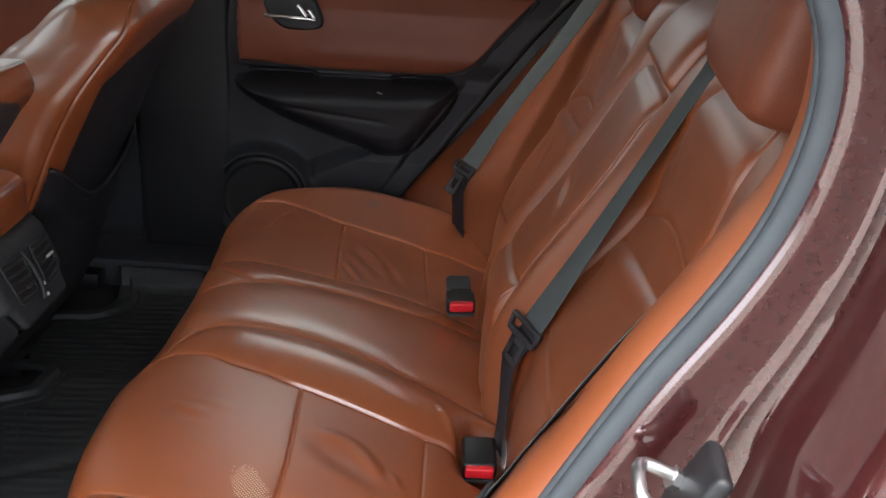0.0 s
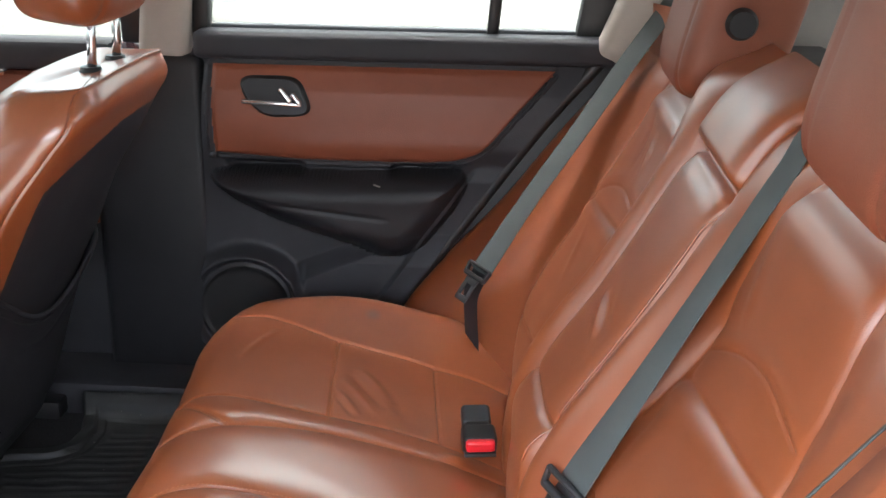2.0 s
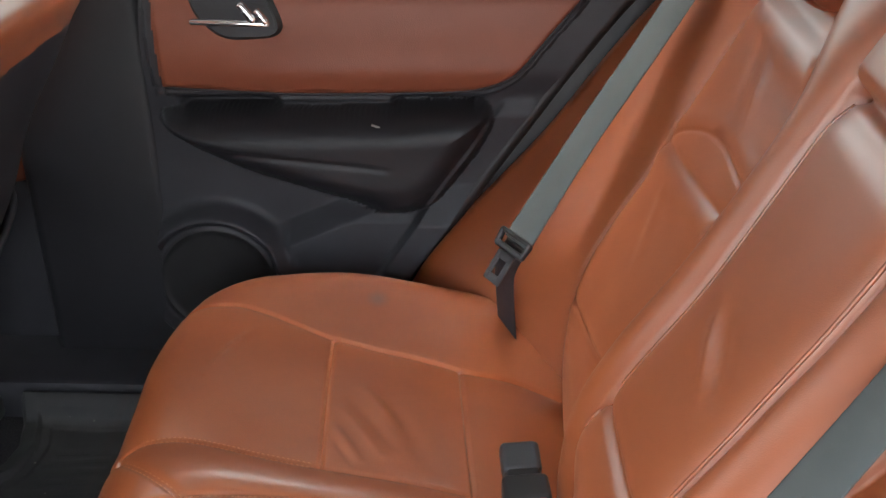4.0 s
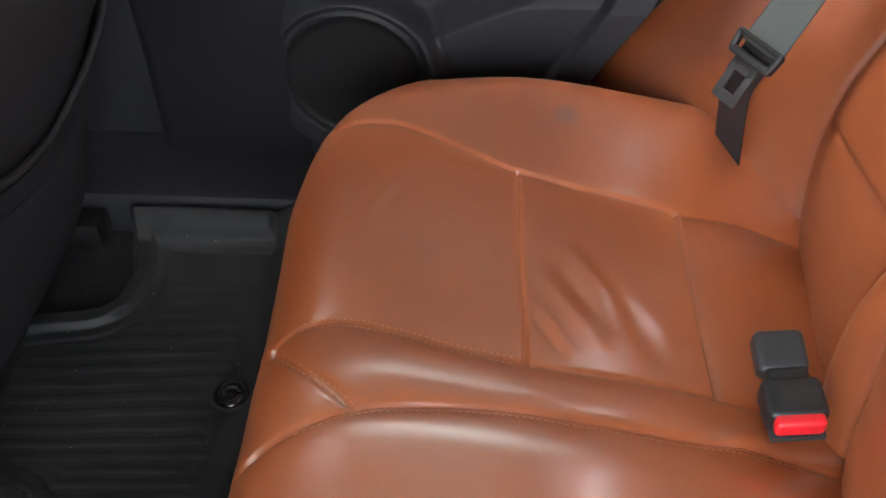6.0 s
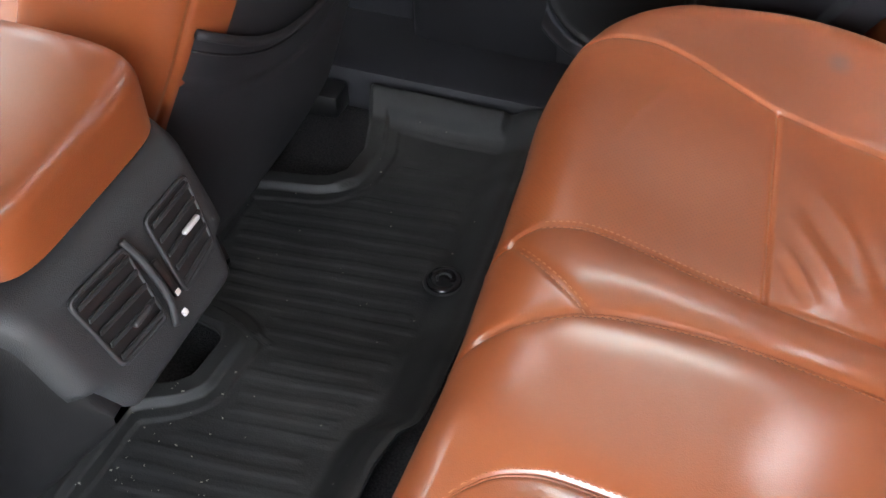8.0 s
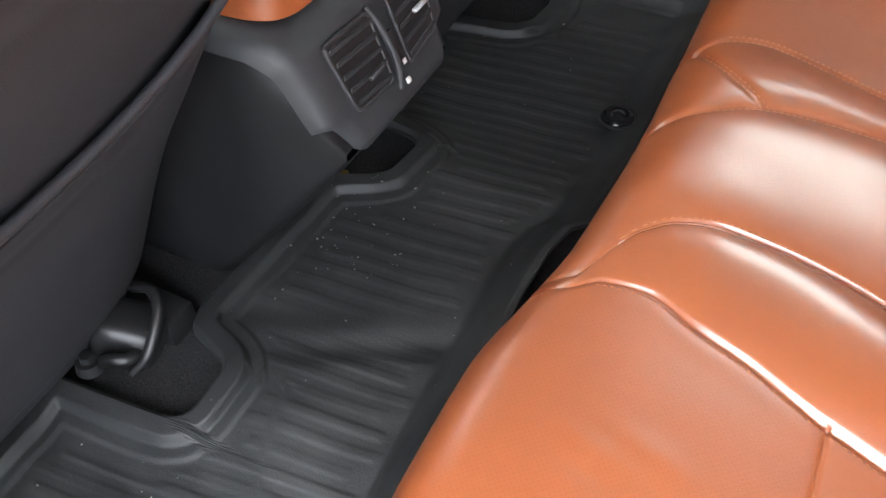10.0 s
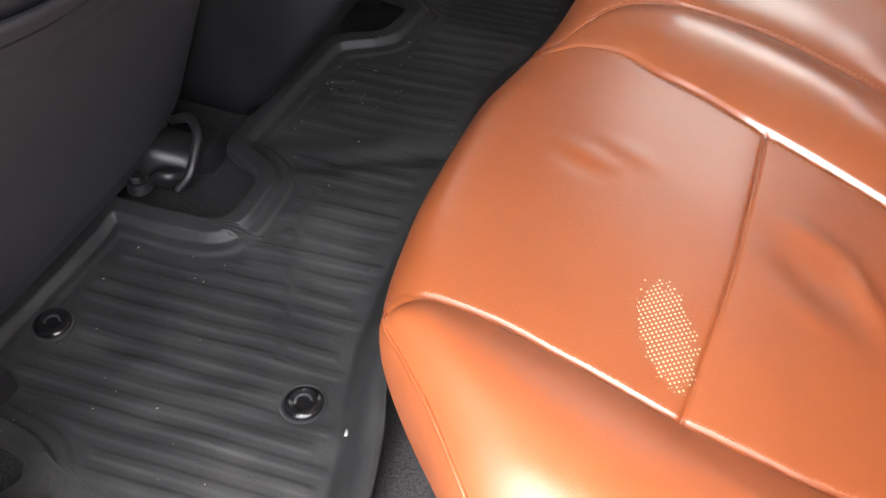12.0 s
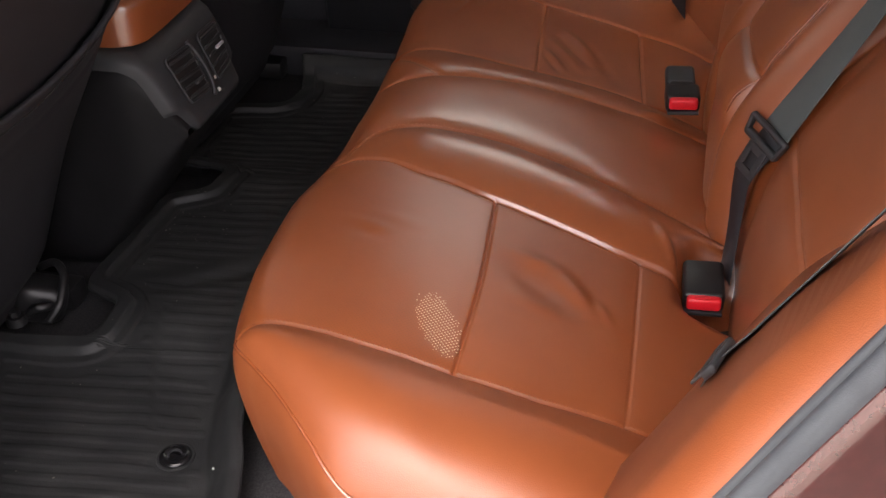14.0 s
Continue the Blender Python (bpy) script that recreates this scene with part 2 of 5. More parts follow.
def normals_of(p):
    du, dv = np.gradient(p, axis=0), np.gradient(p, axis=1)
    n = np.cross(du, dv)
    return n / (np.linalg.norm(n, axis=-1, keepdims=True) + 1e-12)


def split_sheet(p, key, wanted, parent, flip=False):
    """Cuts a sheet of points along its seams: key holds a number for each face, wanted maps it to (name, material, label)."""
    shade = normals_of(p).reshape(-1, 3) * (-1 if flip else 1)
    n, m = p.shape[:2]
    faces = grid_faces(n, m)
    if flip:
        faces = faces[:, ::-1]
    flat, key = p.reshape(-1, 3), key.ravel()
    made = {}
    for k, (name, mat, label) in wanted.items():
        some = faces[key == k]
        if not len(some):
            continue
        used, inv = np.unique(some, return_inverse=True)
        made[k] = raw(name, flat[used], inv.reshape(-1, 4), mat, parent, label)
        made[k].data.normals_split_custom_set_from_vertices(shade[used].tolist())
    return made


def face_mid(a):
    return (a[:-1, :-1] + a[1:, :-1] + a[1:, 1:] + a[:-1, 1:]) / 4


def rbox(bm, c, size, r=0.004, turn=None, seg=2):
    """A box with rounded edges, into bm."""
    res = bmesh.ops.create_cube(bm, size=1.0)
    vs = res["verts"]
    bmesh.ops.scale(bm, verts=vs, vec=size)
    if r:
        es = list({e for v in vs for e in v.link_edges})
        out = bmesh.ops.bevel(bm, geom=es, offset=r, segments=seg, profile=0.5, affect="EDGES")
        vs = list({v for f in out["faces"] for v in f.verts} | {v for v in vs if v.is_valid})
    m = Matrix.Translation(c) @ (turn.to_4x4() if turn else Matrix())
    bmesh.ops.transform(bm, matrix=m, verts=vs)
    return vs


def rot(x=0, y=0, z=0):
    return Euler((radians(x), radians(y), radians(z))).to_matrix()


def box_part(name, c, size, mat, parent=None, r=0.004, turn=None, label="", seg=2):
    bm = bmesh.new()
    rbox(bm, c, size, r, turn, seg)
    return part(name, bm, mat, parent, label)


def tube_points(points, radius, n=8, closed=False):
    pts = np.array(points, float)
    k = len(pts)
    tan = np.gradient(pts, axis=0) if not closed else np.roll(pts, -1, 0) - np.roll(pts, 1, 0)
    tan /= np.linalg.norm(tan, axis=1, keepdims=True) + 1e-12
    up = np.array([0.13, 0.31, 0.94])
    side = np.cross(tan, up)
    side /= np.linalg.norm(side, axis=1, keepdims=True) + 1e-12
    top = np.cross(side, tan)
    a = np.linspace(0, 2 * np.pi, n, endpoint=False)
    rad = np.broadcast_to(np.asarray(radius, float), (k,))[:, None, None]
    ring = pts[:, None] + rad * (np.cos(a)[None, :, None] * side[:, None] + np.sin(a)[None, :, None] * top[:, None])
    faces = []
    for i in range(k if closed else k - 1):
        for j in range(n):
            faces.append((i * n + j, ((i + 1) % k) * n + j, ((i + 1) % k) * n + (j + 1) % n, i * n + (j + 1) % n))
    if not closed:
        faces += [tuple(range(n)), tuple(range((k - 1) * n, k * n))[::-1]]
    return ring.reshape(-1, 3), faces


def tube(name, points, radius, mat, parent=None, label="", n=8, closed=False):
    v, f = tube_points(points, radius, n, closed)
    return raw(name, v, f, mat, parent, label)


def smooth_path(points, n):
    pts = np.array(points, float)
    s = np.r_[0, np.cumsum(np.linalg.norm(np.diff(pts, axis=0), axis=1))]
    t = np.linspace(0, s[-1], n)
    return np.stack([curve1(s, pts[:, i])(t) for i in range(pts.shape[1])], 1)


def ribbon(name, points, widths, mat, parent=None, label="", n=60, thick=0.0013):
    """A strap through points, with its half-width vector given at each point."""
    p, w = smooth_path(points, n), None
    pts = np.array(points, float)
    s = np.r_[0, np.cumsum(np.linalg.norm(np.diff(pts, axis=0), axis=1))]
    t = np.linspace(0, s[-1], n)
    w = np.stack([curve1(s, np.array(widths, float)[:, i])(t) for i in range(3)], 1)
    tan = np.gradient(p, axis=0)
    nn = np.cross(tan, w)
    nn /= np.linalg.norm(nn, axis=1, keepdims=True)
    nn *= thick / 2
    e = 0.92
    ring = np.stack([p - w, p - w * e + nn, p + w * e + nn, p + w, p + w * e - nn, p - w * e - nn], 1)
    f = []
    for i in range(n - 1):
        for j in range(6):
            f.append((i * 6 + j, (i + 1) * 6 + j, (i + 1) * 6 + (j + 1) % 6, i * 6 + (j + 1) % 6))
    f += [tuple(range(6)), tuple(range((n - 1) * 6, n * 6))[::-1]]
    return raw(name, ring.reshape(-1, 3), f, mat, parent, label, smooth=True)


def prism(bm, outline, frame_of, depth, r=0.0):
    """An outline of (a, b) pairs, set into space by frame_of(a, b, d), with thickness depth and a bevelled front edge."""
    k = len(outline)
    rings = []
    c = np.mean(outline, axis=0)
    for d, shrink in ((0, 0), (depth - r, 0), (depth, r)) if r else ((0, 0), (depth, 0)):
        ring = []
        for a, b in outline:
            v = np.array([a, b]) - c
            q = c + v * (1 - shrink / max(np.linalg.norm(v), 1e-6))
            ring.append(bm.verts.new(frame_of(q[0], q[1], d)))
        rings.append(ring)
    for lo, hi in zip(rings, rings[1:]):
        for i in range(k):
            bm.faces.new((lo[i], lo[(i + 1) % k], hi[(i + 1) % k], hi[i]))
    bm.faces.new(rings[-1])
    bm.faces.new(rings[0][::-1])


# ---- ground outside ----
def build_ground():
    n = 60
    u = np.sinh(np.linspace(-4.2, 4.2, n)) * 6
    x, y = np.meshgrid(u, u, indexing="ij")
    z = -0.01 + 0.012 * np.sin(x * 0.9) * np.sin(y * 0.7) * np.exp(-(x**2 + y**2) / 900)
    g = raw("ground", np.stack([x, y, z], -1).reshape(-1, 3), grid_faces(n, n), M_GROUND)
    tagged(g, "pale weathered concrete yard strewn with few leaves", "ground", kind="structure")


build_ground()


# ---- car shell ----
body = thing("car_body", (0.3, -0.8, 0.0), "dark burgundy painted car body with an open rear doorway", "car")


def wall(name, x0, x1, y0, y1, z0, z1, mat, parent=None, r=0.004, label=""):
    return box_part(name, ((x0 + x1) / 2, (y0 + y1) / 2, (z0 + z1) / 2), (x1 - x0, y1 - y0, z1 - z0), mat, parent, r, label=label)


# closed outline of the open rear doorway, in x and z
DOOR_KEYS = [(-0.335, 0.56), (-0.335, 0.44), (-0.29, 0.40), (-0.15, 0.395), (0.0, 0.41), (0.09, 0.46), (0.16, 0.55), (0.22, 0.66), (0.30, 0.815),
             (0.355, 0.925), (0.405, 1.02), (0.447, 1.085), (0.474, 1.14), (0.488, 1.20), (0.484, 1.255), (0.462, 1.293), (0.42, 1.318),
             (0.35, 1.345), (0.20, 1.385), (0.0, 1.415), (-0.22, 1.42), (-0.30, 1.40), (-0.335, 1.34), (-0.335, 1.1), (-0.335, 0.8)]


def closed_path(keys, n):
    k = np.array(keys + keys[:1], float)
    s = np.r_[0, np.cumsum(np.linalg.norm(np.diff(k, axis=0), axis=1))]
    t = np.linspace(0, s[-1], n, endpoint=False)
    p = np.stack([np.interp(t, s, k[:, i]) for i in range(2)], 1)
    for _ in range(6):
        p = (np.roll(p, 1, 0) + 2 * p + np.roll(p, -1, 0)) / 4
    return p


DOORWAY = closed_path(DOOR_KEYS, 260)
_tan = np.roll(DOORWAY, -1, 0) - np.roll(DOORWAY, 1, 0)
_tan /= np.linalg.norm(_tan, axis=1, keepdims=True)
DOOR_OUT = np.stack([_tan[:, 1], -_tan[:, 0]], 1)      # points away from the opening


def doorway_sweep(name, section, mat, parent, label="", pick=None, push=None):
    """Sweeps a section of (outwards from the opening, y) round the doorway."""
    idx = np.arange(len(DOORWAY)) if pick is None else pick
    k = len(section)
    v = []
    for i in idx:
        for o, y in section:
            o = o + push(DOORWAY[i, 1]) if push else o
            u_, w_ = np.clip((1.20 - DOORWAY[i, 1]) / 0.42, 0, 1), np.clip((DOOR_OUT[i, 0] - 0.1) / 0.8, 0, 1)
            far = 1 + 1.75 * u_ * u_ * (3 - 2 * u_) * w_ * w_ * (3 - 2 * w_) if o > 0.03 else 1.0
            q = DOORWAY[i] + DOOR_OUT[i] * (o if o <= 0.03 else 0.03 + (o - 0.03) * far)
            v.append((q[0], y if o <= 0.03 else -0.782 + (y + 0.782) * (1 + 0.35 * (far - 1)), q[1]))
    f, n = [], len(idx)
    for a in range(n if pick is None else n - 1):
        for j in range(k - 1):
            f.append((a * k + j, ((a + 1) % n) * k + j, ((a + 1) % n) * k + j + 1, a * k + j + 1))
    return raw(name, v, f, mat, parent, label)


# painted jamb: a flange for the seal, a step, the gutter and the outer skin
JAMB = [(0.020, -0.700), (0.012, -0.735), (0.013, -0.756), (0.015, -0.770), (0.018, -0.7755), (0.021, -0.7785), (0.025, -0.7790), (0.030, -0.7775), (0.040, -0.7740), (0.052, -0.7705), (0.0555, -0.7705), (0.0575, -0.7720), (0.0592, -0.7722), (0.0605, -0.7700),
        (0.0612, -0.7650), (0.0628, -0.7620), (0.0660, -0.7612), (0.0715, -0.7620), (0.0735, -0.7640), (0.0750, -0.7700), (0.0775, -0.8000), (0.0795, -0.8350), (0.0810, -0.8580), (0.0830, -0.8700), (0.0865, -0.8790), (0.0915, -0.8845), (0.098, -0.888)]
jamb = doorway_sweep("door_jamb", JAMB, M_PAINT, body, "glossy burgundy painted door jamb")
jamb.data.set_sharp_from_angle(angle=radians(34))
# outer skin of the rear quarter, roof side and sill, from the gutter outwards
doorway_sweep("body_side", [(0.098, -0.888), (0.112, -0.8925), (0.14, -0.899), (0.22, -0.905), (0.34, -0.905), (0.42, -0.89), (0.45, -0.84)], M_PAINT, body, "burgundy outer side panel")

seal = thing("door_seal", (0.3, -0.76, 0.4), "grey rubber weather seal round the open doorway", "door seal")
doorway_sweep("bulb", [(0.014, -0.7625), (0.010, -0.7610), (0.0065, -0.7615), (0.0045, -0.7645), (0.0045, -0.7690), (0.0070, -0.7720), (0.0105, -0.7740), (0.015, -0.7745), (0.018, -0.7735)], M_SEAL, seal)
doorway_sweep("lip", [(0.012, -0.7620), (0.0075, -0.7610), (0.0045, -0.7600), (0.0030, -0.7575), (0.0035, -0.7545), (0.0060, -0.7530), (0.011, -0.7540)], M_SEAL, seal)

# striker on the jamb
striker = thing("door_striker", (0.447, -0.80, 0.95), "steel door striker loop on a black plastic base", "striker")
bm = bmesh.new()
rbox(bm, (0.447, -0.812, 0.958), (0.014, 0.052, 0.060), 0.006, rot(0, 28, 0), 3)
part("base", bm, M_BLACK, striker, "black plastic base plate")
tube("loop", smooth_path([(0.444, -0.83, 0.945), (0.418, -0.83, 0.955), (0.410, -0.822, 0.962), (0.409, -0.805, 0.968), (0.414, -0.795, 0.967), (0.444, -0.795, 0.955)], 24), 0.0048, M_STEEL, striker, "bright steel loop")
for y, z in ((-0.83, 0.944), (-0.795, 0.956)):
    bm = bmesh.new()
    bmesh.ops.create_cone(bm, segments=6, radius1=0.009, radius2=0.008, depth=0.007, cap_ends=True, matrix=Matrix.Translation((0.436, y, z)) @ rot(0, 118, 0).to_4x4())
    part("bolt", bm, M_STEEL, striker)

# roof skin and lining
wall("roof_skin", -1.25, 1.15, -0.72, 0.72, 1.60, 1.62, M_PAINT, body)
lining = wall("ceiling", -1.2, 1.1, -0.70, 0.70, 1.555, 1.575, M_LINER)
tagged(lining, "light beige cloth roof lining", "ceiling", kind="structure")
wall("roof_rail", -1.2, 1.1, 0.64, 0.72, 1.50, 1.56, M_LINER, body, 0.02)
wall("roof_rail", -1.2, 1.1, -0.74, -0.68, 1.43, 1.60, M_LINER, body, 0.02)

# floor pan
def build_floor():
    x, y = np.meshgrid(np.linspace(-1.3, 0.45, 120), np.linspace(-0.70, 0.70, 110), indexing="ij")
    z = 0.402 + 0.06 * np.clip((x + 0.225) / 0.12, 0, 1) ** 1.3 * np.clip((0.05 - x) / 0.1, 0, 1) + 0.17 * np.clip((-x - 0.75) / 0.3, 0, 1) * 0
    z += 0.03 * np.clip(1 - np.abs(y) / 0.1, 0, 1) * np.clip((-x - 0.45) / 0.1, 0, 1)
    f = raw("floor", np.stack([x, y, z], -1).reshape(-1, 3), grid_faces(120, 110), M_CARPET)
    tagged(f, "dark grey carpeted car floor", "floor", kind="structure")


build_floor()
wall("floor_pan", -1.3, 0.9, -0.72, 0.72, 0.30, 0.385, M_BLACK, body)
wall("sill", -1.3, 0.12, 0.562, 0.70, 0.39, 0.462, M_PLASTIC, body, 0.012, "charcoal plastic door sill trim")
wall("sill", -0.9, 0.06, -0.735, -0.655, 0.34, 0.412, M_PLASTIC, body, 0.012, "charcoal plastic door sill trim")

wall("far_side", -1.3, 0.95, 0.748, 0.768, 0.25, 1.04, M_PAINT, body, 0.006, "burgundy outer side panel")
# far central pillar
bm = bmesh.new()
rbox(bm, (-0.340, 0.690, 0.72), (0.205, 0.075, 0.62), 0.02, None, 4)
part("pillar_lower", bm, M_ARMREST, body, "charcoal plastic lower pillar trim")
bm = bmesh.new()
rbox(bm, (-0.282, 0.690, 1.275), (0.085, 0.06, 0.51), 0.016, rot(0, 6, 0), 4)
part("pillar_upper", bm, M_LINER, body, "light beige upper pillar trim")
# near central pillar
wall("pillar_lower", -0.44, -0.37, -0.72, -0.66, 0.40, 1.02, M_PLASTIC, body, 0.02)
wall("pillar_upper", -0.43, -0.37, -0.72, -0.66, 1.02, 1.56, M_LINER, body, 0.015)

# far rear pillar, cargo sides, shelf and hatch
bm = bmesh.new()
rbox(bm, (0.565, 0.655, 1.31), (0.10, 0.05, 0.60), 0.02, rot(0, 22, 0), 4)
part("pillar_rear", bm, M_LINER, body, "light beige rear pillar trim")
wall("cargo_side", 0.60, 1.2, 0.62, 0.68, 0.5, 1.56, M_LINER, body, 0.02)
wall("cargo_side", 0.60, 1.2, -0.70, -0.64, 0.5, 1.56, M_LINER, body, 0.02)
wall("cargo_shelf", 0.66, 1.15, -0.60, 0.60, 0.985, 1.005, M_BLACK, body, 0.006, "black cargo cover")
wall("cargo_lip", 0.665, 0.76, -0.58, 0.60, 1.00, 1.080, M_BLACK, body, 0.012, "black cargo cover housing")
wall("tailgate", 1.14, 1.20, -0.64, 0.64, 0.4, 1.08, M_PLASTIC, body, 0.02)
box_part("rear_window", (1.02, 0, 1.32), (0.006, 1.2, 0.56), M_GLASS, body, 0, rot(0, -35, 0)).visible_shadow = False

# front bulkhead, dash and windscreen
wall("bulkhead", -1.32, -1.27, -0.72, 0.72, 0.35, 0.95, M_BLACK, body)
wall("dashboard", -1.27, -1.05, -0.70, 0.70, 0.70, 0.98, M_PLASTIC, body, 0.05)
box_part("windscreen", (-1.12, 0, 1.23), (0.006, 1.36, 0.58), M_GLASS, body, 0, rot(0, 40, 0)).visible_shadow = False


# ---- far doors ----
DOOR_BACK = curve1([0.44, 0.60, 0.667, 0.79, 0.949, 1.06], [0.02, 0.09, 0.136, 0.222, 0.339, 0.435])   # rear edge, x by z
ARM_KEYS = [(-0.228, 0.842), (-0.12, 0.846), (0.0, 0.846), (0.10, 0.848), (0.17, 0.856), (0.205, 0.850), (0.212, 0.832), (0.19, 0.785), (0.145, 0.725), (0.11, 0.700), (0.065, 0.697),
            (0.0, 0.712), (-0.07, 0.734), (-0.13, 0.755), (-0.19, 0.785), (-0.222, 0.808), (-0.234, 0.828)]
ARM = closed_path(ARM_KEYS, 150)


def arm_depth(x, z):
    """How far (x, z) lies inside the armrest's outline; negative outside."""
    x, z = np.broadcast_arrays(np.asarray(x, float), np.asarray(z, float))
    near, inside = np.full(x.shape, 9.0), np.zeros(x.shape, bool)
    for (x0, z0), (x1, z1) in zip(ARM, np.roll(ARM, -1, 0)):
        near = np.minimum(near, np.hypot(x - x0, z - z0))
        if z0 != z1:
            inside ^= ((z0 > z) != (z1 > z)) & (x < (x1 - x0) * (z - z0) / (z1 - z0) + x0)
    return np.where(inside, near, -near)


def door_surface(x, z):
    """The inner face of the far rear door: its y for every x and z."""
    y = 0.655 + 0 * x
    y -= 0.030 * np.exp(-(((z - 0.935) / 0.10) ** 2)) + 0.006 * np.exp(-(((z - 0.892) / 0.022) ** 2)) * np.clip((x + 0.15) / 0.1, 0, 1)                         # leather bulge
    y += 0.012 * np.clip((z - 0.98) / 0.06, 0, 1)
    # armrest: a padded, leaf-shaped swelling, deepest towards the rear, with hollows above its two ends
    d = arm_depth(x, z)
    y -= 0.056 * (1 - (1 - np.clip(d / 0.050, 0, 1)) ** 2.4)
    for x0, x1 in ((-0.205, -0.062), (0.075, 0.200)):
        y += 0.018 * step((x - x0) / 0.018) * step((x1 - x) / 0.018) * bell(z - 0.851, 0.008)
    y += 0.0030 * np.clip(d / 0.01, 0, 1) * bell(z - 0.783 + 0.11 * (x + 0.03), 0.0035) * step((x + 0.17) / 0.04) * step((0.09 - x) / 0.04)
    # raised band along the rear edge
    y -= 0.012 * step((0.052 - (DOOR_BACK(z) - x)) / 0.012) * step((0.86 - z) / 0.03)
    # lower pocket step
    crease = 0.672 + 0.43 * (x + 0.085)
    y -= 0.030 * np.clip((crease - z) / 0.03, 0, 1) * np.clip((x + 0.10) / 0.03, 0, 1) * np.clip((0.735 - z) / 0.05, 0, 1)
    # raised ring round the loudspeaker
    r = np.hypot(x - SPK[0], z - SPK[1])
    y -= 0.034 * np.exp(-(((r - 0.098) / 0.012) ** 2)) + 0.02 * np.clip((0.09 - r) / 0.01, 0, 1)
    return y


SPK = (-0.178, 0.588)


def build_far_door():
    door = thing("rear_door", (0.0, 0.68, 0.46), "closed rear car door with tan leather insert and charcoal armrest", "car door")
    n, m = 220, 190
    v, u = np.linspace(0.455, 1.035, m), np.linspace(0, 1, n)
    Z = np.broadcast_to(v[None], (n, m)).copy()
    back = DOOR_BACK(v)[None]
    front = -0.262 + 0.03 * np.clip((v - 0.5) / 0.5, 0, 1)[None]
    X = front + u[:, None] * (back - front)
    Y = door_surface(X, Z)
    # leather insert outline
    top = 1.020
    bottom = curve1([-0.23, -0.03, 0.10, 0.17, 0.22, 0.29, 0.35], [0.872, 0.862, 0.862, 0.865, 0.879, 0.953, 1.02])
    xm, zm = face_mid(X), face_mid(Z)
    key = np.zeros_like(xm, int)
    key[(zm > bottom(xm)) & (zm < top) & (xm > -0.218) & (xm < 0.345)] = 1
    edge = np.minimum(np.minimum(np.abs(Z - bottom(X)), np.abs(Z - top)), np.abs(X + 0.218))
    inside = (Z > bottom(X) - 0.01) & (Z < top + 0.01) & (X > -0.228) & (X < 0.35)
    Y = Y + 0.005 * np.exp(-((edge / 0.004) ** 2)) * inside - 0.004 * inside
    hollow = (np.abs(zm - 0.851) < 0.007) & (((xm > -0.200) & (xm < -0.066)) | ((xm > 0.080) & (xm < 0.196)))
    key[((arm_depth(xm, zm) > -0.001) | hollow) & (key == 0)] = 3
    key[np.hypot(xm - SPK[0], zm - SPK[1]) < 0.082] = 2
    P = np.stack([X, Y, Z], -1)
    split_sheet(P, key, {0: ("door_panel", M_PLASTIC, "charcoal moulded plastic door panel"), 1: ("leather_insert", M_VINYL, "tan leather door insert"),
                         3: ("armrest", M_ARMREST, "black soft plastic armrest with a pull recess"), 2: ("speaker_grille", M_BLACK, "black round loudspeaker grille")}, door)
    wall("door_core", -0.26, 0.12, 0.672, 0.72, 0.47, 1.04, M_PLASTIC, door)
    # window sill rail and frame
    bm = bmesh.new()
    rbox(bm, (0.10, 0.675, 1.050), (0.70, 0.07, 0.046), 0.012, None, 3)
    part("sill_rail", bm, M_PLASTIC, door, "dark plastic window sill rail")
    bm = bmesh.new()
    rbox(bm, (0.10, 0.70, 1.073), (0.66, 0.02, 0.012), 0.004)
    part("window_seal", bm, M_SEAL, door)
    box_part("window_divider", (0.262, 0.70, 1.29), (0.020, 0.03, 0.46), M_BLACK, door, 0.005, rot(0, 5, 0))
    box_part("frame_front", (-0.235, 0.70, 1.29), (0.030, 0.035, 0.48), M_BLACK, door, 0.008, rot(0, 3, 0))
    box_part("frame_rear", (0.452, 0.70, 1.265), (0.085, 0.035, 0.47), M_BLACK, door, 0.01, rot(0, 9, 0))
    box_part("frame_top", (0.12, 0.70, 1.505), (0.74, 0.035, 0.03), M_BLACK, door, 0.008)
    g = box_part("window_pane", (0.12, 0.708, 1.285), (0.70, 0.004, 0.45), M_GLASS, door, 0)
    g.visible_shadow = False
    # inner handle in its cup
    outline = [(-0.172, 0.998), (-0.155, 1.004), (-0.085, 1.004), (-0.066, 0.996), (-0.048, 0.955), (-0.052, 0.944), (-0.07, 0.940), (-0.118, 0.938), (-0.135, 0.944), (-0.160, 0.968)]
    ring = closed_path(outline, 60)
    yy = lambda x, z: float(door_surface(np.array(x), np.array(z)))
    bm = bmesh.new()
    prism(bm, ring, lambda a, b, d: (a, yy(a, b) - d, b), 0.012, 0.005)
    cup = part("handle_bezel", bm, M_BLACK, door, "black plastic handle cup")
    inner = (ring - ring.mean(0)) * 0.86 + ring.mean(0)
    bm = bmesh.new()
    prism(bm, inner, lambda a, b, d: (a, yy(a, b) - 0.0105 - d, b), 0.003, 0.0)
    part("cup_floor", bm, M_COVER, cup)
    bm = bmesh.new()
    rbox(bm, (-0.108, 0.588, 0.968), (0.098, 0.010, 0.007), 0.003, rot(0, 2, 0), 3)
    part("handle_lever", bm, M_CHROME, cup, "chrome door handle lever")
    bm = bmesh.new()
    rbox(bm, (-0.085, 0.586, 0.981), (0.010, 0.012, 0.030), 0.004, rot(0, -38, 0), 3)
    part("lock_tab", bm, M_CHROME, cup, "chrome lock tab")
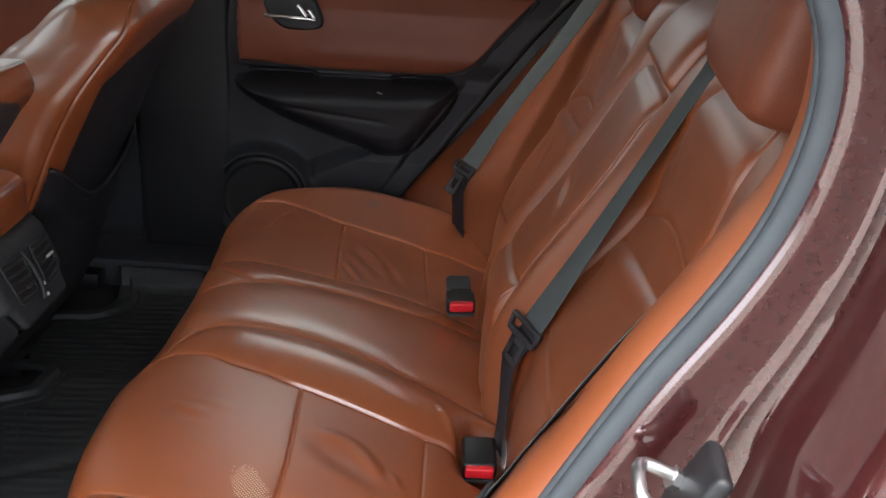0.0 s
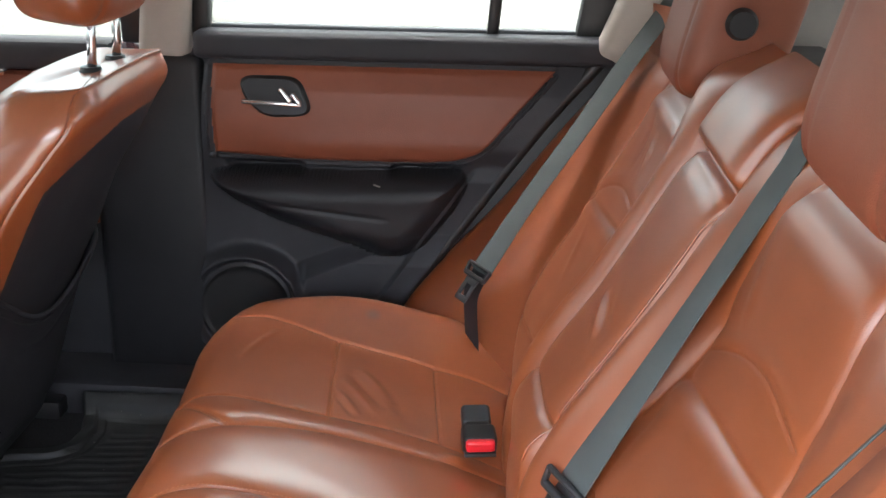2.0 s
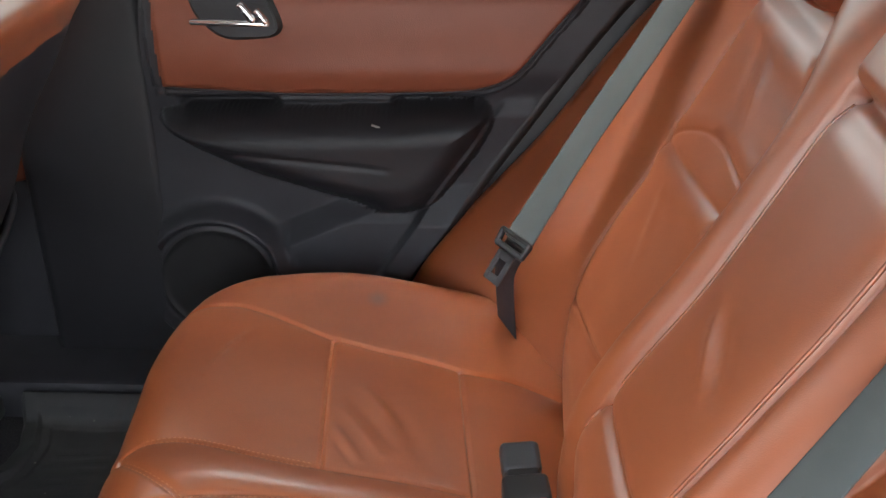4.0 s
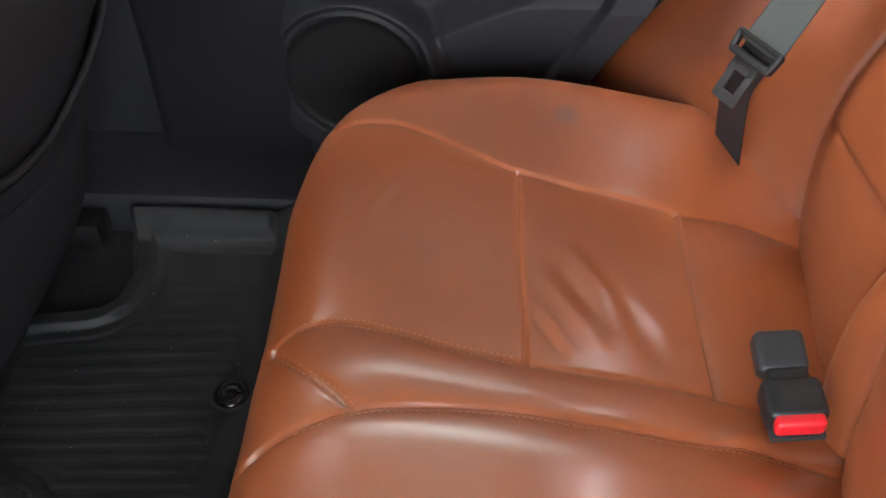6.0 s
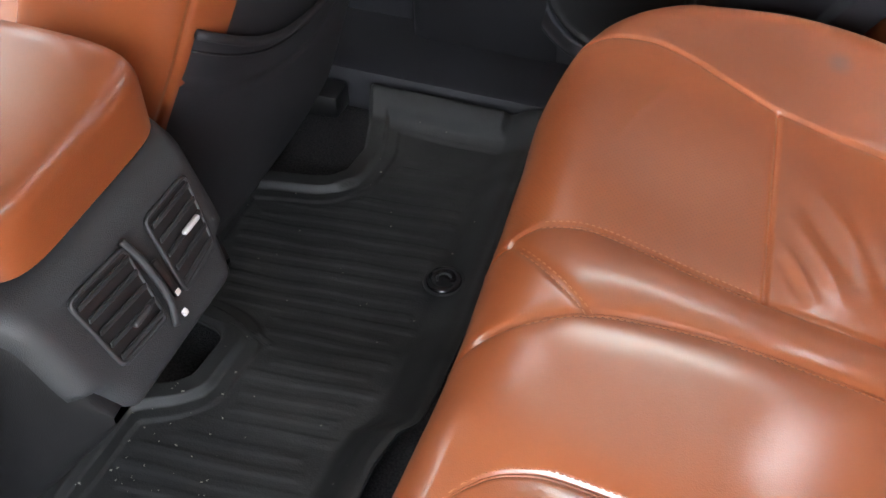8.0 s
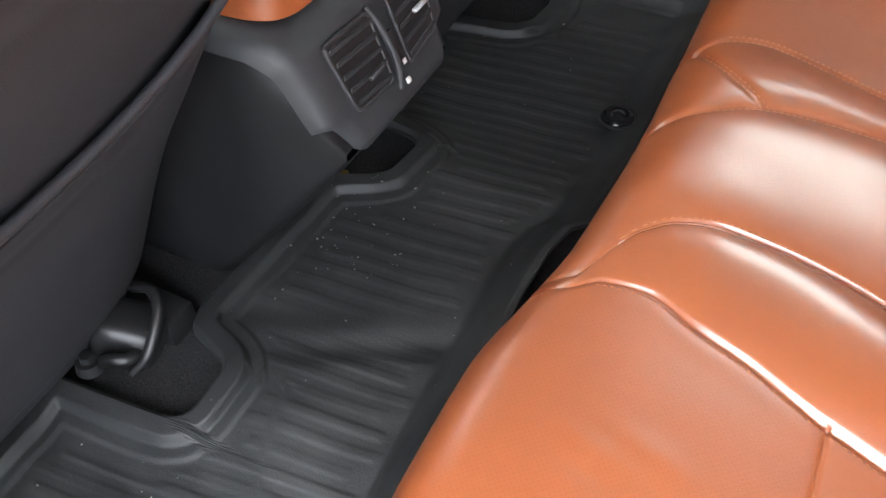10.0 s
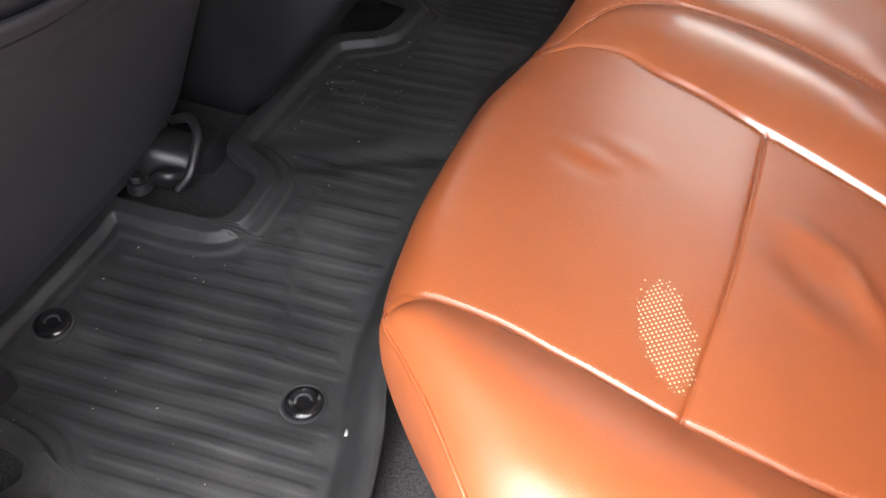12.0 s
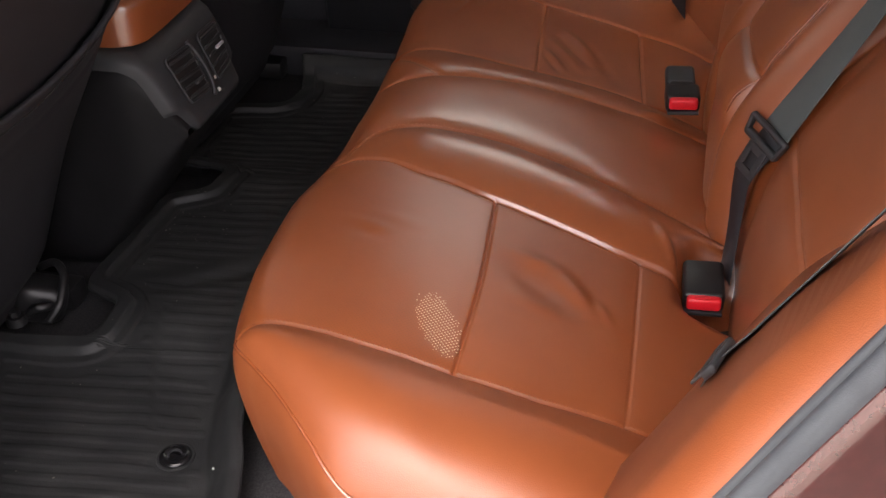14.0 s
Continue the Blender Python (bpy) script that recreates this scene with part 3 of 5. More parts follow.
    bm = bmesh.new()
    rbox(bm, (-0.068, 0.586, 0.976), (0.008, 0.010, 0.022), 0.003, rot(0, -38, 0), 3)
    part("lock_tab", bm, M_CHROME, cup, "chrome lock tab")
    # scuff on the armrest
    box_part("scuff", (0.060, yy(0.060, 0.829) - 0.001, 0.829), (0.012, 0.002, 0.003), M_DUST, door, 0.0008, rot(0, 20, 0))
    xs_ = np.linspace(-0.215, 0.335, 90)
    tube("insert_edge", np.stack([xs_, door_surface(xs_, bottom(xs_)) + 0.001, bottom(xs_)], 1), 0.0024, M_ARMREST, door)
    # rear edge rubber between door and seat
    zz = np.linspace(0.56, 1.06, 40)
    tube("edge_seal", np.stack([DOOR_BACK(zz) + 0.006, 0.655 + 0 * zz, zz], 1), 0.012, M_BLACK, door)
    return door


build_far_door()
# black inner panel behind the door edge
wall("arch_panel", 0.02, 0.64, 0.668, 0.69, 0.42, 1.045, M_BLACK, body, 0.004, "black plastic wheel arch trim")


def build_front_door():
    door = thing("front_door", (-0.8, 0.70, 0.46), "closed front car door with tan leather panel", "car door")
    wall("door_panel", -1.25, -0.37, 0.69, 0.74, 0.45, 0.96, M_PLASTIC, door, 0.01)
    wall("leather_insert", -1.20, -0.44, 0.665, 0.70, 0.72, 0.992, M_VINYL, door, 0.015, "tan leather door insert")
    wall("sill_rail", -1.25, -0.40, 0.672, 0.74, 0.994, 1.046, M_PLASTIC, door, 0.012, "dark plastic window sill rail")
    wall("trim_strip", -1.15, -0.58, 0.655, 0.672, 0.988, 0.999, M_CHROME, door, 0.003, "bright trim strip")
    wall("armrest", -1.15, -0.47, 0.60, 0.68, 0.74, 0.80, M_VINYL, door, 0.02, "tan leather armrest")
    wall("frame_rear", -0.39, -0.345, 0.70, 0.74, 1.04, 1.54, M_BLACK, door, 0.008)
    box_part("frame_top", (-0.80, 0.72, 1.52), (0.9, 0.03, 0.03), M_BLACK, door, 0.006)
    g = wall("window_pane", -1.22, -0.37, 0.722, 0.726, 1.04, 1.52, M_GLASS, door, 0)
    g.visible_shadow = False
    return door


build_front_door()
near_front = thing("front_door", (-0.8, -0.70, 0.46), "closed front car door beside the driver seat", "car door")
wall("door_panel", -1.25, -0.44, -0.74, -0.69, 0.45, 1.04, M_PLASTIC, near_front, 0.01)
wall("window_pane", -1.22, -0.44, -0.726, -0.722, 1.04, 1.43, M_GLASS, near_front, 0).visible_shadow = False


# ---- rear bench ----
bench = thing("rear_bench", (0.1, 0.0, 0.40), "tan leather rear bench seat with three places, creased and worn", "car seat")

NOSE = curve1([-0.632, -0.615, -0.575, -0.53, -0.50, -0.47, -0.41, -0.33, -0.23, -0.16, -0.09, 0.0, 0.06, 0.16, 0.26, 0.36, 0.45, 0.48, 0.51, 0.55, 0.59, 0.615],
              [0.06, 0.005, -0.04, -0.085, -0.118, -0.148, -0.166, -0.178, -0.182, -0.173, -0.162, -0.160, -0.162, -0.170, -0.178, -0.187, -0.183, -0.170, -0.135, -0.075, 0.0, 0.06])
S_NEAR_OUT = curve1([-0.19, -0.165, -0.134, -0.11, -0.069, 0.0, 0.077, 0.149, 0.238, 0.34], [-0.48, -0.472, -0.463, -0.453, -0.454, -0.464, -0.473, -0.471, -0.457, -0.445])
S_NEAR_IN = curve1([-0.19, -0.165, -0.138, -0.117, -0.085, -0.042, 0.002, 0.05, 0.142, 0.207, 0.274, 0.34], [-0.160, -0.156, -0.149, -0.135, -0.131, -0.145, -0.157, -0.174, -0.19, -0.196, -0.192, -0.19])
S_MID_NEAR = curve1([-0.19, -0.16, -0.138, -0.126, -0.110, -0.085, -0.052, -0.014, 0.05, 0.12, 0.229, 0.34], [-0.153, -0.149, -0.139, -0.112, -0.081, -0.060, -0.052, -0.053, -0.060, -0.07, -0.084, -0.09])
S_MID_FAR = curve1([-0.19, -0.14, -0.105, -0.068, -0.02, 0.03, 0.096, 0.178, 0.245, 0.34], [0.01, 0.046, 0.073, 0.093, 0.103, 0.108, 0.112, 0.119, 0.13, 0.135])
S_FAR_IN = curve1([-0.19, -0.165, -0.148, -0.127, -0.095, -0.05, 0.0, 0.05, 0.2, 0.34], [0.125, 0.142, 0.162, 0.180, 0.187, 0.180, 0.169, 0.164, 0.176, 0.18])
S_FAR_OUT = curve1([-0.19, -0.14, -0.105, -0.063, -0.018, 0.026, 0.09, 0.173, 0.243, 0.34], [0.44, 0.461, 0.464, 0.449, 0.424, 0.403, 0.394, 0.395, 0.41, 0.41])
C1_NEAR = curve1([-0.48, -0.36, -0.17], [0.078, 0.076, 0.060])
C2_NEAR = curve1([-0.48, -0.39, -0.20], [0.240, 0.238, 0.230])
C1_FAR = curve1([0.17, 0.283, 0.415], [0.050, 0.038, 0.026])
C2_FAR = curve1([0.17, 0.27, 0.40], [0.202, 0.189, 0.175])
TOP = curve1([-0.20, -0.12, -0.05, 0.03, 0.10, 0.17, 0.24, 0.34], [0.650, 0.649, 0.646, 0.639, 0.625, 0.604, 0.577, 0.530])


def cushion_top(x, y):
    z = TOP(x)
    a, b, c, d = S_NEAR_OUT(x), S_NEAR_IN(x), S_MID_NEAR(x), S_MID_FAR(x)
    e, f = S_FAR_IN(x), S_FAR_OUT(x)
    swell = lambda lo, hi: np.clip(1 - np.abs((2 * y - lo - hi) / np.maximum(hi - lo, 0.004)) ** 2.2, 0, 1)
    lead = step((x + 0.17) / 0.13)
    z = z + 0.003 * lead * swell(a, b) * (1 - 0.3 * step((x - 0.05) / 0.2))
    z = z + lead * (0.008 + 0.006 * step(x / 0.1)) * swell(b, c) * step((c - b - 0.015) / 0.11)
    flat = np.clip(1 - np.abs((2 * y - c - d) / np.maximum(d - c, 0.004)) ** 4, 0, 1)
    z = z + 0.005 * lead * flat + 0.010 * step((y - b + 0.03) / 0.13) * step((e + 0.03 - y) / 0.13)
    z = z + 0.007 * lead * swell(d, e) * step((e - d - 0.015) / 0.075)
    z = z + 0.007 * swell(e, f) * (1 - 0.3 * step((x - 0.05) / 0.2))
    # outer bolsters rise, then roll away to the doors
    q = np.clip((a - y) / (a + 0.632), 0, 1)
    hump = np.where(q < 0.42, 1 - (1 - q / 0.42) ** 2, 1.0)
    z = z + 0.024 * hump * step((x + 0.22) / 0.13) - 0.040 * np.clip((q - 0.50) / 0.50, 0, 1) ** 2.2
    z = z + 0.034 * (0.4 * step((y - f) / 0.14) + 0.6 * np.clip((y - f) / 0.14, 0, 1)) * step((x + 0.20) / 0.14) * (1 + 0.15 * step((x - 0.0) / 0.2)) - 0.17 * np.clip((y - 0.50) / 0.115, 0, 1) ** 2 * (1 - 0.5 * step((x - 0.10) / 0.12))
    # the padding stops short of the backrest round the near buckle
    z = z - 0.050 * np.exp(-(((x - 0.318) / 0.040) ** 4 + ((y + 0.178) / 0.052) ** 4))
    return z


def ridge(x, y, x0, y0, x1, y1, w):
    """A soft fold between two places."""
    vx, vy = x1 - x0, y1 - y0
    t = np.clip(((x - x0) * vx + (y - y0) * vy) / (vx * vx + vy * vy), 0, 1)
    return np.exp(-((x - x0 - t * vx) ** 2 + (y - y0 - t * vy) ** 2) / w**2) * (0.35 + 0.65 * np.sin(np.pi * np.clip(t, 0.02, 0.98)))


def cross_lines(y):
    m = step((y + 0.17) / 0.34)
    return C1_NEAR(y) * (1 - m) + C1_FAR(y) * m, C2_NEAR(y) * (1 - m) + C2_FAR(y) * m


def cushion_x(s, y, rx):
    """x of row s of the cushion sheet at y; rows 0.62 and 0.84 follow the cross seams."""
    xf = NOSE(y)
    c1, c2 = cross_lines(y)
    ang = np.clip((s - 0.14) / 0.24, 0, 1) * np.pi / 2
    x0 = xf + rx
    w = step((-0.468 - y) / 0.05) + step((y - 0.455) / 0.05)      # no cross seams on the outer bolsters
    c1 = np.maximum(c1, x0 + 0.02) * (1 - w) + (x0 + 0.50 * (0.385 - x0)) * w
    c2 = np.maximum(c2, x0 + 0.05) * (1 - w) + (x0 + 0.80 * (0.385 - x0)) * w
    top = np.where(s < 0.62, x0 + (s - 0.38) / 0.24 * (c1 - x0), np.where(s < 0.84, c1 + (s - 0.62) / 0.22 * (c2 - c1), c2 + (s - 0.84) / 0.16 * (0.385 - c2)))
    return np.where(s < 0.14, xf + 0.035 * np.clip(1 - s / 0.14, 0, 1) ** 1.5, np.where(s < 0.38, xf + rx * (1 - np.cos(ang) ** 0.75), top))


def build_cushion():
    ns, nv = 220, 760
    s = np.sort(np.r_[np.linspace(0, 1, ns - 2), 0.62, 0.84])
    cols = np.linspace(-0.632, 0.615, nv)
    knots = np.array([-0.632, -0.465, -0.165, -0.075, 0.10, 0.175, 0.42, 0.615])
    kidx = np.array([int(np.argmin(np.abs(cols - k))) for k in knots])
    yk = np.repeat(knots[None], ns, 0)
    for _ in range(6):
        xs_ = cushion_x(s[:, None], yk, 0.060)
        for c, fn in enumerate((S_NEAR_OUT, S_NEAR_IN, S_MID_NEAR, S_MID_FAR, S_FAR_IN, S_FAR_OUT)):
            yk[:, c + 1] = fn(xs_[:, c + 1])
    yk[:, 3] = np.maximum(yk[:, 3], yk[:, 2] + 0.014)
    S = np.repeat(s[:, None], nv, 1)
    Y = np.stack([np.interp(np.arange(nv), kidx, row) for row in yk])
    xf = NOSE(Y)
    rx = 0.060 - 0.028 * step((Y - 0.45) / 0.06) + 0.030 * step((-0.45 - Y) / 0.10)
    zl = 0.585
    ang = np.clip((S - 0.14) / 0.24, 0, 1) * np.pi / 2
    X = cushion_x(S, Y, rx)
    H = cushion_top(np.maximum(X, xf + rx), Y)
    Z = np.where(S < 0.14, 0.43 + (zl - 0.43) * (S / 0.14), np.where(S < 0.38, zl + (H - zl) * np.sin(ang) ** 0.75, cushion_top(X, Y)))
    P = np.stack([X, Y, Z], -1)
    # the padding rounds off where panels run together and over the outer front corner
    even = np.maximum.reduce([step((-0.47 - Y) / 0.04), step((-0.05 - X) / 0.04) * step((0.10 - np.abs(Y + 0.12)) / 0.05), step((-0.03 - X) / 0.04) * step((0.11 - np.abs(Y - 0.10)) / 0.05)]) * step((S - 0.10) / 0.08)
    gap = np.linalg.norm(np.diff(P[..., ::2], axis=0), axis=-1)[:, 1:-1] + 1e-6
    lean = gap[:-1] / (gap[:-1] + gap[1:])
    for _ in range(140):
        z = P[..., 2]
        mean = (z[:-2, 1:-1] * (1 - lean) + z[2:, 1:-1] * lean) / 2 + (z[1:-1, :-2] + z[1:-1, 2:]) / 4
        z[1:-1, 1:-1] += 0.5 * even[1:-1, 1:-1] * (mean - z[1:-1, 1:-1])
    # rows lie closer beside the cross seams
    fine = np.array([-0.009, -0.006, -0.004, -0.0025, -0.0012, 0.0012, 0.0025, 0.004, 0.006, 0.009])
    dense = np.sort(np.r_[s, 0.62 + fine, 0.84 + fine])
    k = np.clip(np.searchsorted(s, dense, "right") - 1, 0, ns - 2)
    w = ((dense - s[k]) / (s[k + 1] - s[k]))[:, None]
    between = lambda a: a[k] * (1 - w.reshape((-1,) + (1,) * (a.ndim - 1))) + a[k + 1] * w.reshape((-1,) + (1,) * (a.ndim - 1))
    P, S, yk = between(P), between(S), between(yk)
    X, Y, ns = P[..., 0], P[..., 1], len(dense)
    N = -normals_of(P)
    N = np.where(N[..., 2:3] < -0.2, -N, N)
    low = step((S - 0.16) / 0.1)
    D = np.zeros_like(X)
    groove = lambda d, deep=0.0029, w=0.0028: -deep * bell(d, w) - 0.0010 * bell(d, 0.009)
    for c in range(1, 7):
        gap = np.minimum(yk[:, c:c + 1] - yk[:, c - 1:c], yk[:, c + 1:c + 2] - yk[:, c:c + 1])
        D += groove(Y - yk[:, c:c + 1]) * low * (0.2 + 0.8 * step((gap - 0.014) / 0.08))
    inner = (Y >= yk[:, 1:2]) & (Y <= yk[:, 2:3])
    outer = (Y >= yk[:, 5:6]) & (Y <= yk[:, 6:7])
    for fn, deep in ((C1_NEAR, 0.0026), (C2_NEAR, 0.0009)):
        D += groove(X - fn(Y), deep, 0.0019) * inner
    for fn in (C1_FAR, C2_FAR):
        D += groove(X - fn(Y), 0.0034, 0.0020) * outer
    # the short diagonal seam at the far front corner
    vee = np.abs((Y - 0.150) - (X + 0.145) * (-0.75))
    D += groove(vee, 0.0022, 0.006) * step((-0.060 - X) / 0.012) * step((Y - 0.085) / 0.012) * step((0.165 - Y) / 0.012) * low
    # creases worn into the leather
    for x0, y0, x1, y1, w, h in ((0.095, -0.287, 0.160, -0.317, 0.020, -0.0042), (0.150, -0.276, 0.186, -0.318, 0.011, 0.0048), (0.100, -0.262, 0.150, -0.270, 0.010, 0.0024), (0.110, -0.335, 0.165, -0.345, 0.010, 0.0016),
                                 (0.195, -0.300, 0.208, -0.322, 0.006, 0.0022), (-0.090, -0.262, -0.040, -0.273, 0.009, 0.0012), (-0.082, -0.280, -0.045, -0.290, 0.009, -0.0010), (-0.060, -0.246, -0.010, -0.258, 0.011, 0.0012),
                                 (0.075, 0.300, 0.128, 0.236, 0.009, 0.0034), (0.058, 0.258, 0.105, 0.200, 0.007, 0.0024),
                                 (0.066, 0.278, 0.115, 0.218, 0.007, -0.0026), (0.054, 0.228, 0.085, 0.186, 0.005, 0.0022), (0.054, 0.212, 0.078, 0.178, 0.004, -0.0016), (0.11, 0.27, 0.15, 0.21, 0.012, -0.003),
                                 (-0.09, 0.34, -0.07, 0.40, 0.006, 0.0016), (-0.10, 0.30, -0.085, 0.36, 0.005, 0.0014), (0.245, -0.135, 0.275, -0.185, 0.007, 0.004),
                                 (0.262, -0.15, 0.285, -0.20, 0.006, -0.004), (0.20, 0.125, 0.235, 0.150, 0.010, 0.006)):
        D += h * ridge(X, Y, x0, y0, x1, y1, w)
    # gentle unevenness of the padding
    D += 0.0002 * np.sin(X * 41 + 3 * np.sin(Y * 17)) * np.sin(Y * 33 + 1.3) * low
    P = P + N * D[..., None]
    xm, ym, sm = face_mid(X), face_mid(Y), face_mid(S)
    key = np.repeat(sum((np.arange(nv - 1) >= k).astype(int) for k in kidx[1:-1])[None], ns - 1, 0)
    key = np.where(key == 1, 10 + (sm > 0.62).astype(int) + (sm > 0.84), key)
    key = np.where(key == 5, 20 + (sm > 0.62).astype(int) + (sm > 0.84), key)
    key = np.where((key == 4) & ((ym - 0.150) < (xm + 0.145) * (-0.75)) & (xm < -0.066), 7, key)
    key = np.where((sm < 0.20) & ((ym < -0.455) | (ym > 0.47)), 8 + (ym > 0), key)
    # Near parts get the dulled coat, far ones the glossy: a lighting difference.
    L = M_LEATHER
    split_sheet(P, key, {0: ("side_bolster", M_NEAR_DULL, "smooth tan leather side bolster"), 10: ("seat_front_panel", M_PERF, "perforated tan leather seat panel with a dusty worn patch"), 11: ("seat_middle_panel", M_NEAR_DULL, "creased tan leather seat panel"),
                         12: ("seat_rear_panel", M_NEAR_DULL, ""), 2: ("inner_bolster", L, "rounded tan leather inner bolster"), 3: ("centre_cushion", L, "smooth tan leather centre cushion"), 4: ("inner_bolster", L, "rounded tan leather inner bolster"),
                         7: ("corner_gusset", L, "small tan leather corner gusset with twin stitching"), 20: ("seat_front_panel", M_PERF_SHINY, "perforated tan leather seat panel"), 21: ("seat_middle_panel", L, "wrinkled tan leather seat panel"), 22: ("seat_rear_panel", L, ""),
                         6: ("side_bolster", L, "smooth tan leather side bolster"), 8: ("side_skirt", M_NEAR_DULL, "tan leather cushion skirt"), 9: ("side_skirt", L, "tan leather cushion skirt")}, bench, flip=True)
    # the facing that closes the cushion towards the doorway
    t = np.linspace(0, 1, 10)[None, :]
    edge = P[:, :1]
    side = np.stack([np.repeat(edge[..., 0], 10, 1), edge[..., 1] - 0.020 * np.sin(np.minimum(t * 2, 1) * np.pi / 2), edge[..., 2] * (1 - t) + 0.425 * t], -1)
    raw("side_facing", side.reshape(-1, 3), grid_faces(ns, 10), M_NEAR_DULL, bench, "tan leather cushion side facing")
    return P, X, Y


CUSHION, CX, CY = build_cushion()


def on_cushion(x, y, lift=0.0):
    """The place on the cushion's upper face over (x, y)."""
    d2 = ((CUSHION[62:, :, 0] - x) ** 2 + (CUSHION[62:, :, 1] - y) ** 2).ravel()
    k = np.argpartition(d2, 6)[:6]
    w = 1 / (d2[k] + 1e-8)
    return (x, y, float((CUSHION[62:, :, 2].ravel()[k] * w).sum() / w.sum()) + lift)


def seam_thread(fn, x0, x1, off, parent=bench, along_y=False, pitch=0.0052):
    """A row of short stitches beside a seam, one joined mesh."""
    v, f = [], []
    t = x0
    while t < x1:
        a, b = (t, fn(t) + off), (t + pitch * 0.62, fn(t + pitch * 0.62) + off)
        if along_y:
            a, b = a[::-1], b[::-1]
        pa, pb = np.array(on_cushion(float(a[0]), float(a[1]), 0.0004)), np.array(on_cushion(float(b[0]), float(b[1]), 0.0004))
        d = (pb - pa) / (np.linalg.norm(pb - pa) + 1e-9)
        side = np.cross(d, (0, 0, 1)) * 0.00055
        up = np.array((0, 0, 0.0006))
        k = len(v)
        v += [pa - side, pa + side, pb + side, pb - side, (pa + pb) / 2 + up * 1.6 - side * 0.5, (pa + pb) / 2 + up * 1.6 + side * 0.5]
        f += [(k, k + 1, k + 5, k + 4), (k + 4, k + 5, k + 2, k + 3), (k, k + 4, k + 3), (k + 1, k + 2, k + 5)]
        t += pitch
    return raw("stitching", v, f, M_STITCH, parent, "tan stitching")


seam_thread(S_MID_NEAR, -0.12, 0.28, 0.004)
seam_thread(S_MID_FAR, -0.11, 0.26, -0.004)
seam_thread(S_FAR_IN, -0.13, 0.04, -0.004)
seam_thread(S_FAR_IN, -0.13, 0.04, 0.004)
seam_thread(S_NEAR_OUT, -0.12, 0.30, 0.004)
seam_thread(S_NEAR_IN, -0.12, 0.26, -0.004)
seam_thread(lambda x: 0.150 - 0.75 * (x + 0.145), -0.138, -0.068, 0.003)
seam_thread(lambda x: 0.150 - 0.75 * (x + 0.145), -0.138, -0.068, -0.003)
def seam_welt(fn, x0, x1, off):
    """A thin raised welt beside a seam."""
    xs_ = np.linspace(x0, x1, 70)
    tube("welt", [on_cushion(float(x), float(fn(x)) + off, 0.0) for x in xs_], 0.0010, M_LEATHER, bench, "tan leather welt", 6)


seam_welt(S_MID_NEAR, -0.12, 0.26, 0.0)
seam_welt(S_MID_FAR, -0.10, 0.24, 0.0)
seam_welt(S_FAR_IN, -0.12, 0.06, 0.0)
# piping along the outer front corner
yy_ = np.linspace(-0.462, -0.628, 50)
_pts = []
for y in yy_:
    j = int(np.argmin(np.abs(CY[47] - y)))
    _pts.append(CUSHION[47, j] + np.array((0.0, 0.0, 0.001)))
tube("piping", np.array(_pts), 0.0021, M_LEATHER, bench, "tan leather piping")
wall("seat_base", -0.08, 0.40, -0.44, 0.44, 0.42, 0.49, M_CARPET, bench, 0.01)

# back rest: reference line of its face, x by z
BACK = curve1([0.50, 0.60, 0.66, 0.70, 0.758, 0.85, 0.907, 0.96, 1.01, 1.06, 1.10, 1.14], [0.305, 0.300, 0.305, 0.315, 0.342, 0.400, 0.433, 0.462, 0.488, 0.512, 0.540, 0.605])
B_NEAR = curve1([0.55, 0.75, 0.86, 0.92, 1.0, 1.03, 1.12], [-0.050, -0.052, -0.056, -0.062, -0.070, -0.078, -0.085])
B_IN_NEAR = curve1([0.55, 0.75, 0.86, 0.95, 1.04, 1.08, 1.12], [-0.110, -0.112, -0.124, -0.148, -0.180, -0.205, -0.24])
B_FAR = curve1([0.55, 0.70, 0.80, 0.90, 0.975, 1.04, 1.12], [0.150, 0.150, 0.146, 0.142, 0.142, 0.138, 0.130])
B_IN_FAR = curve1([0.55, 0.70, 0.80, 0.90, 0.96, 1.0, 1.045, 1.08, 1.12], [0.225, 0.216, 0.205, 0.197, 0.195, 0.203, 0.232, 0.262, 0.29])
BI_FAR = curve1([0.55, 0.66, 0.77, 0.84, 0.89, 0.985, 1.04, 1.12], [0.440, 0.446, 0.452, 0.462, 0.478, 0.480, 0.455, 0.41])
BI_NEAR = curve1([0.55, 0.66, 0.78, 0.88, 0.925, 0.98, 1.04, 1.09, 1.12], [-0.385, -0.395, -0.405, -0.412, -0.418, -0.436, -0.440, -0.430, -0.41])


NEAR_SET = curve1([0.50, 0.67, 0.86, 0.91, 0.97, 1.05, 1.14], [0.036, 0.056, 0.062, 0.056, 0.035, 0.020, 0.020])   # the near place sits deeper


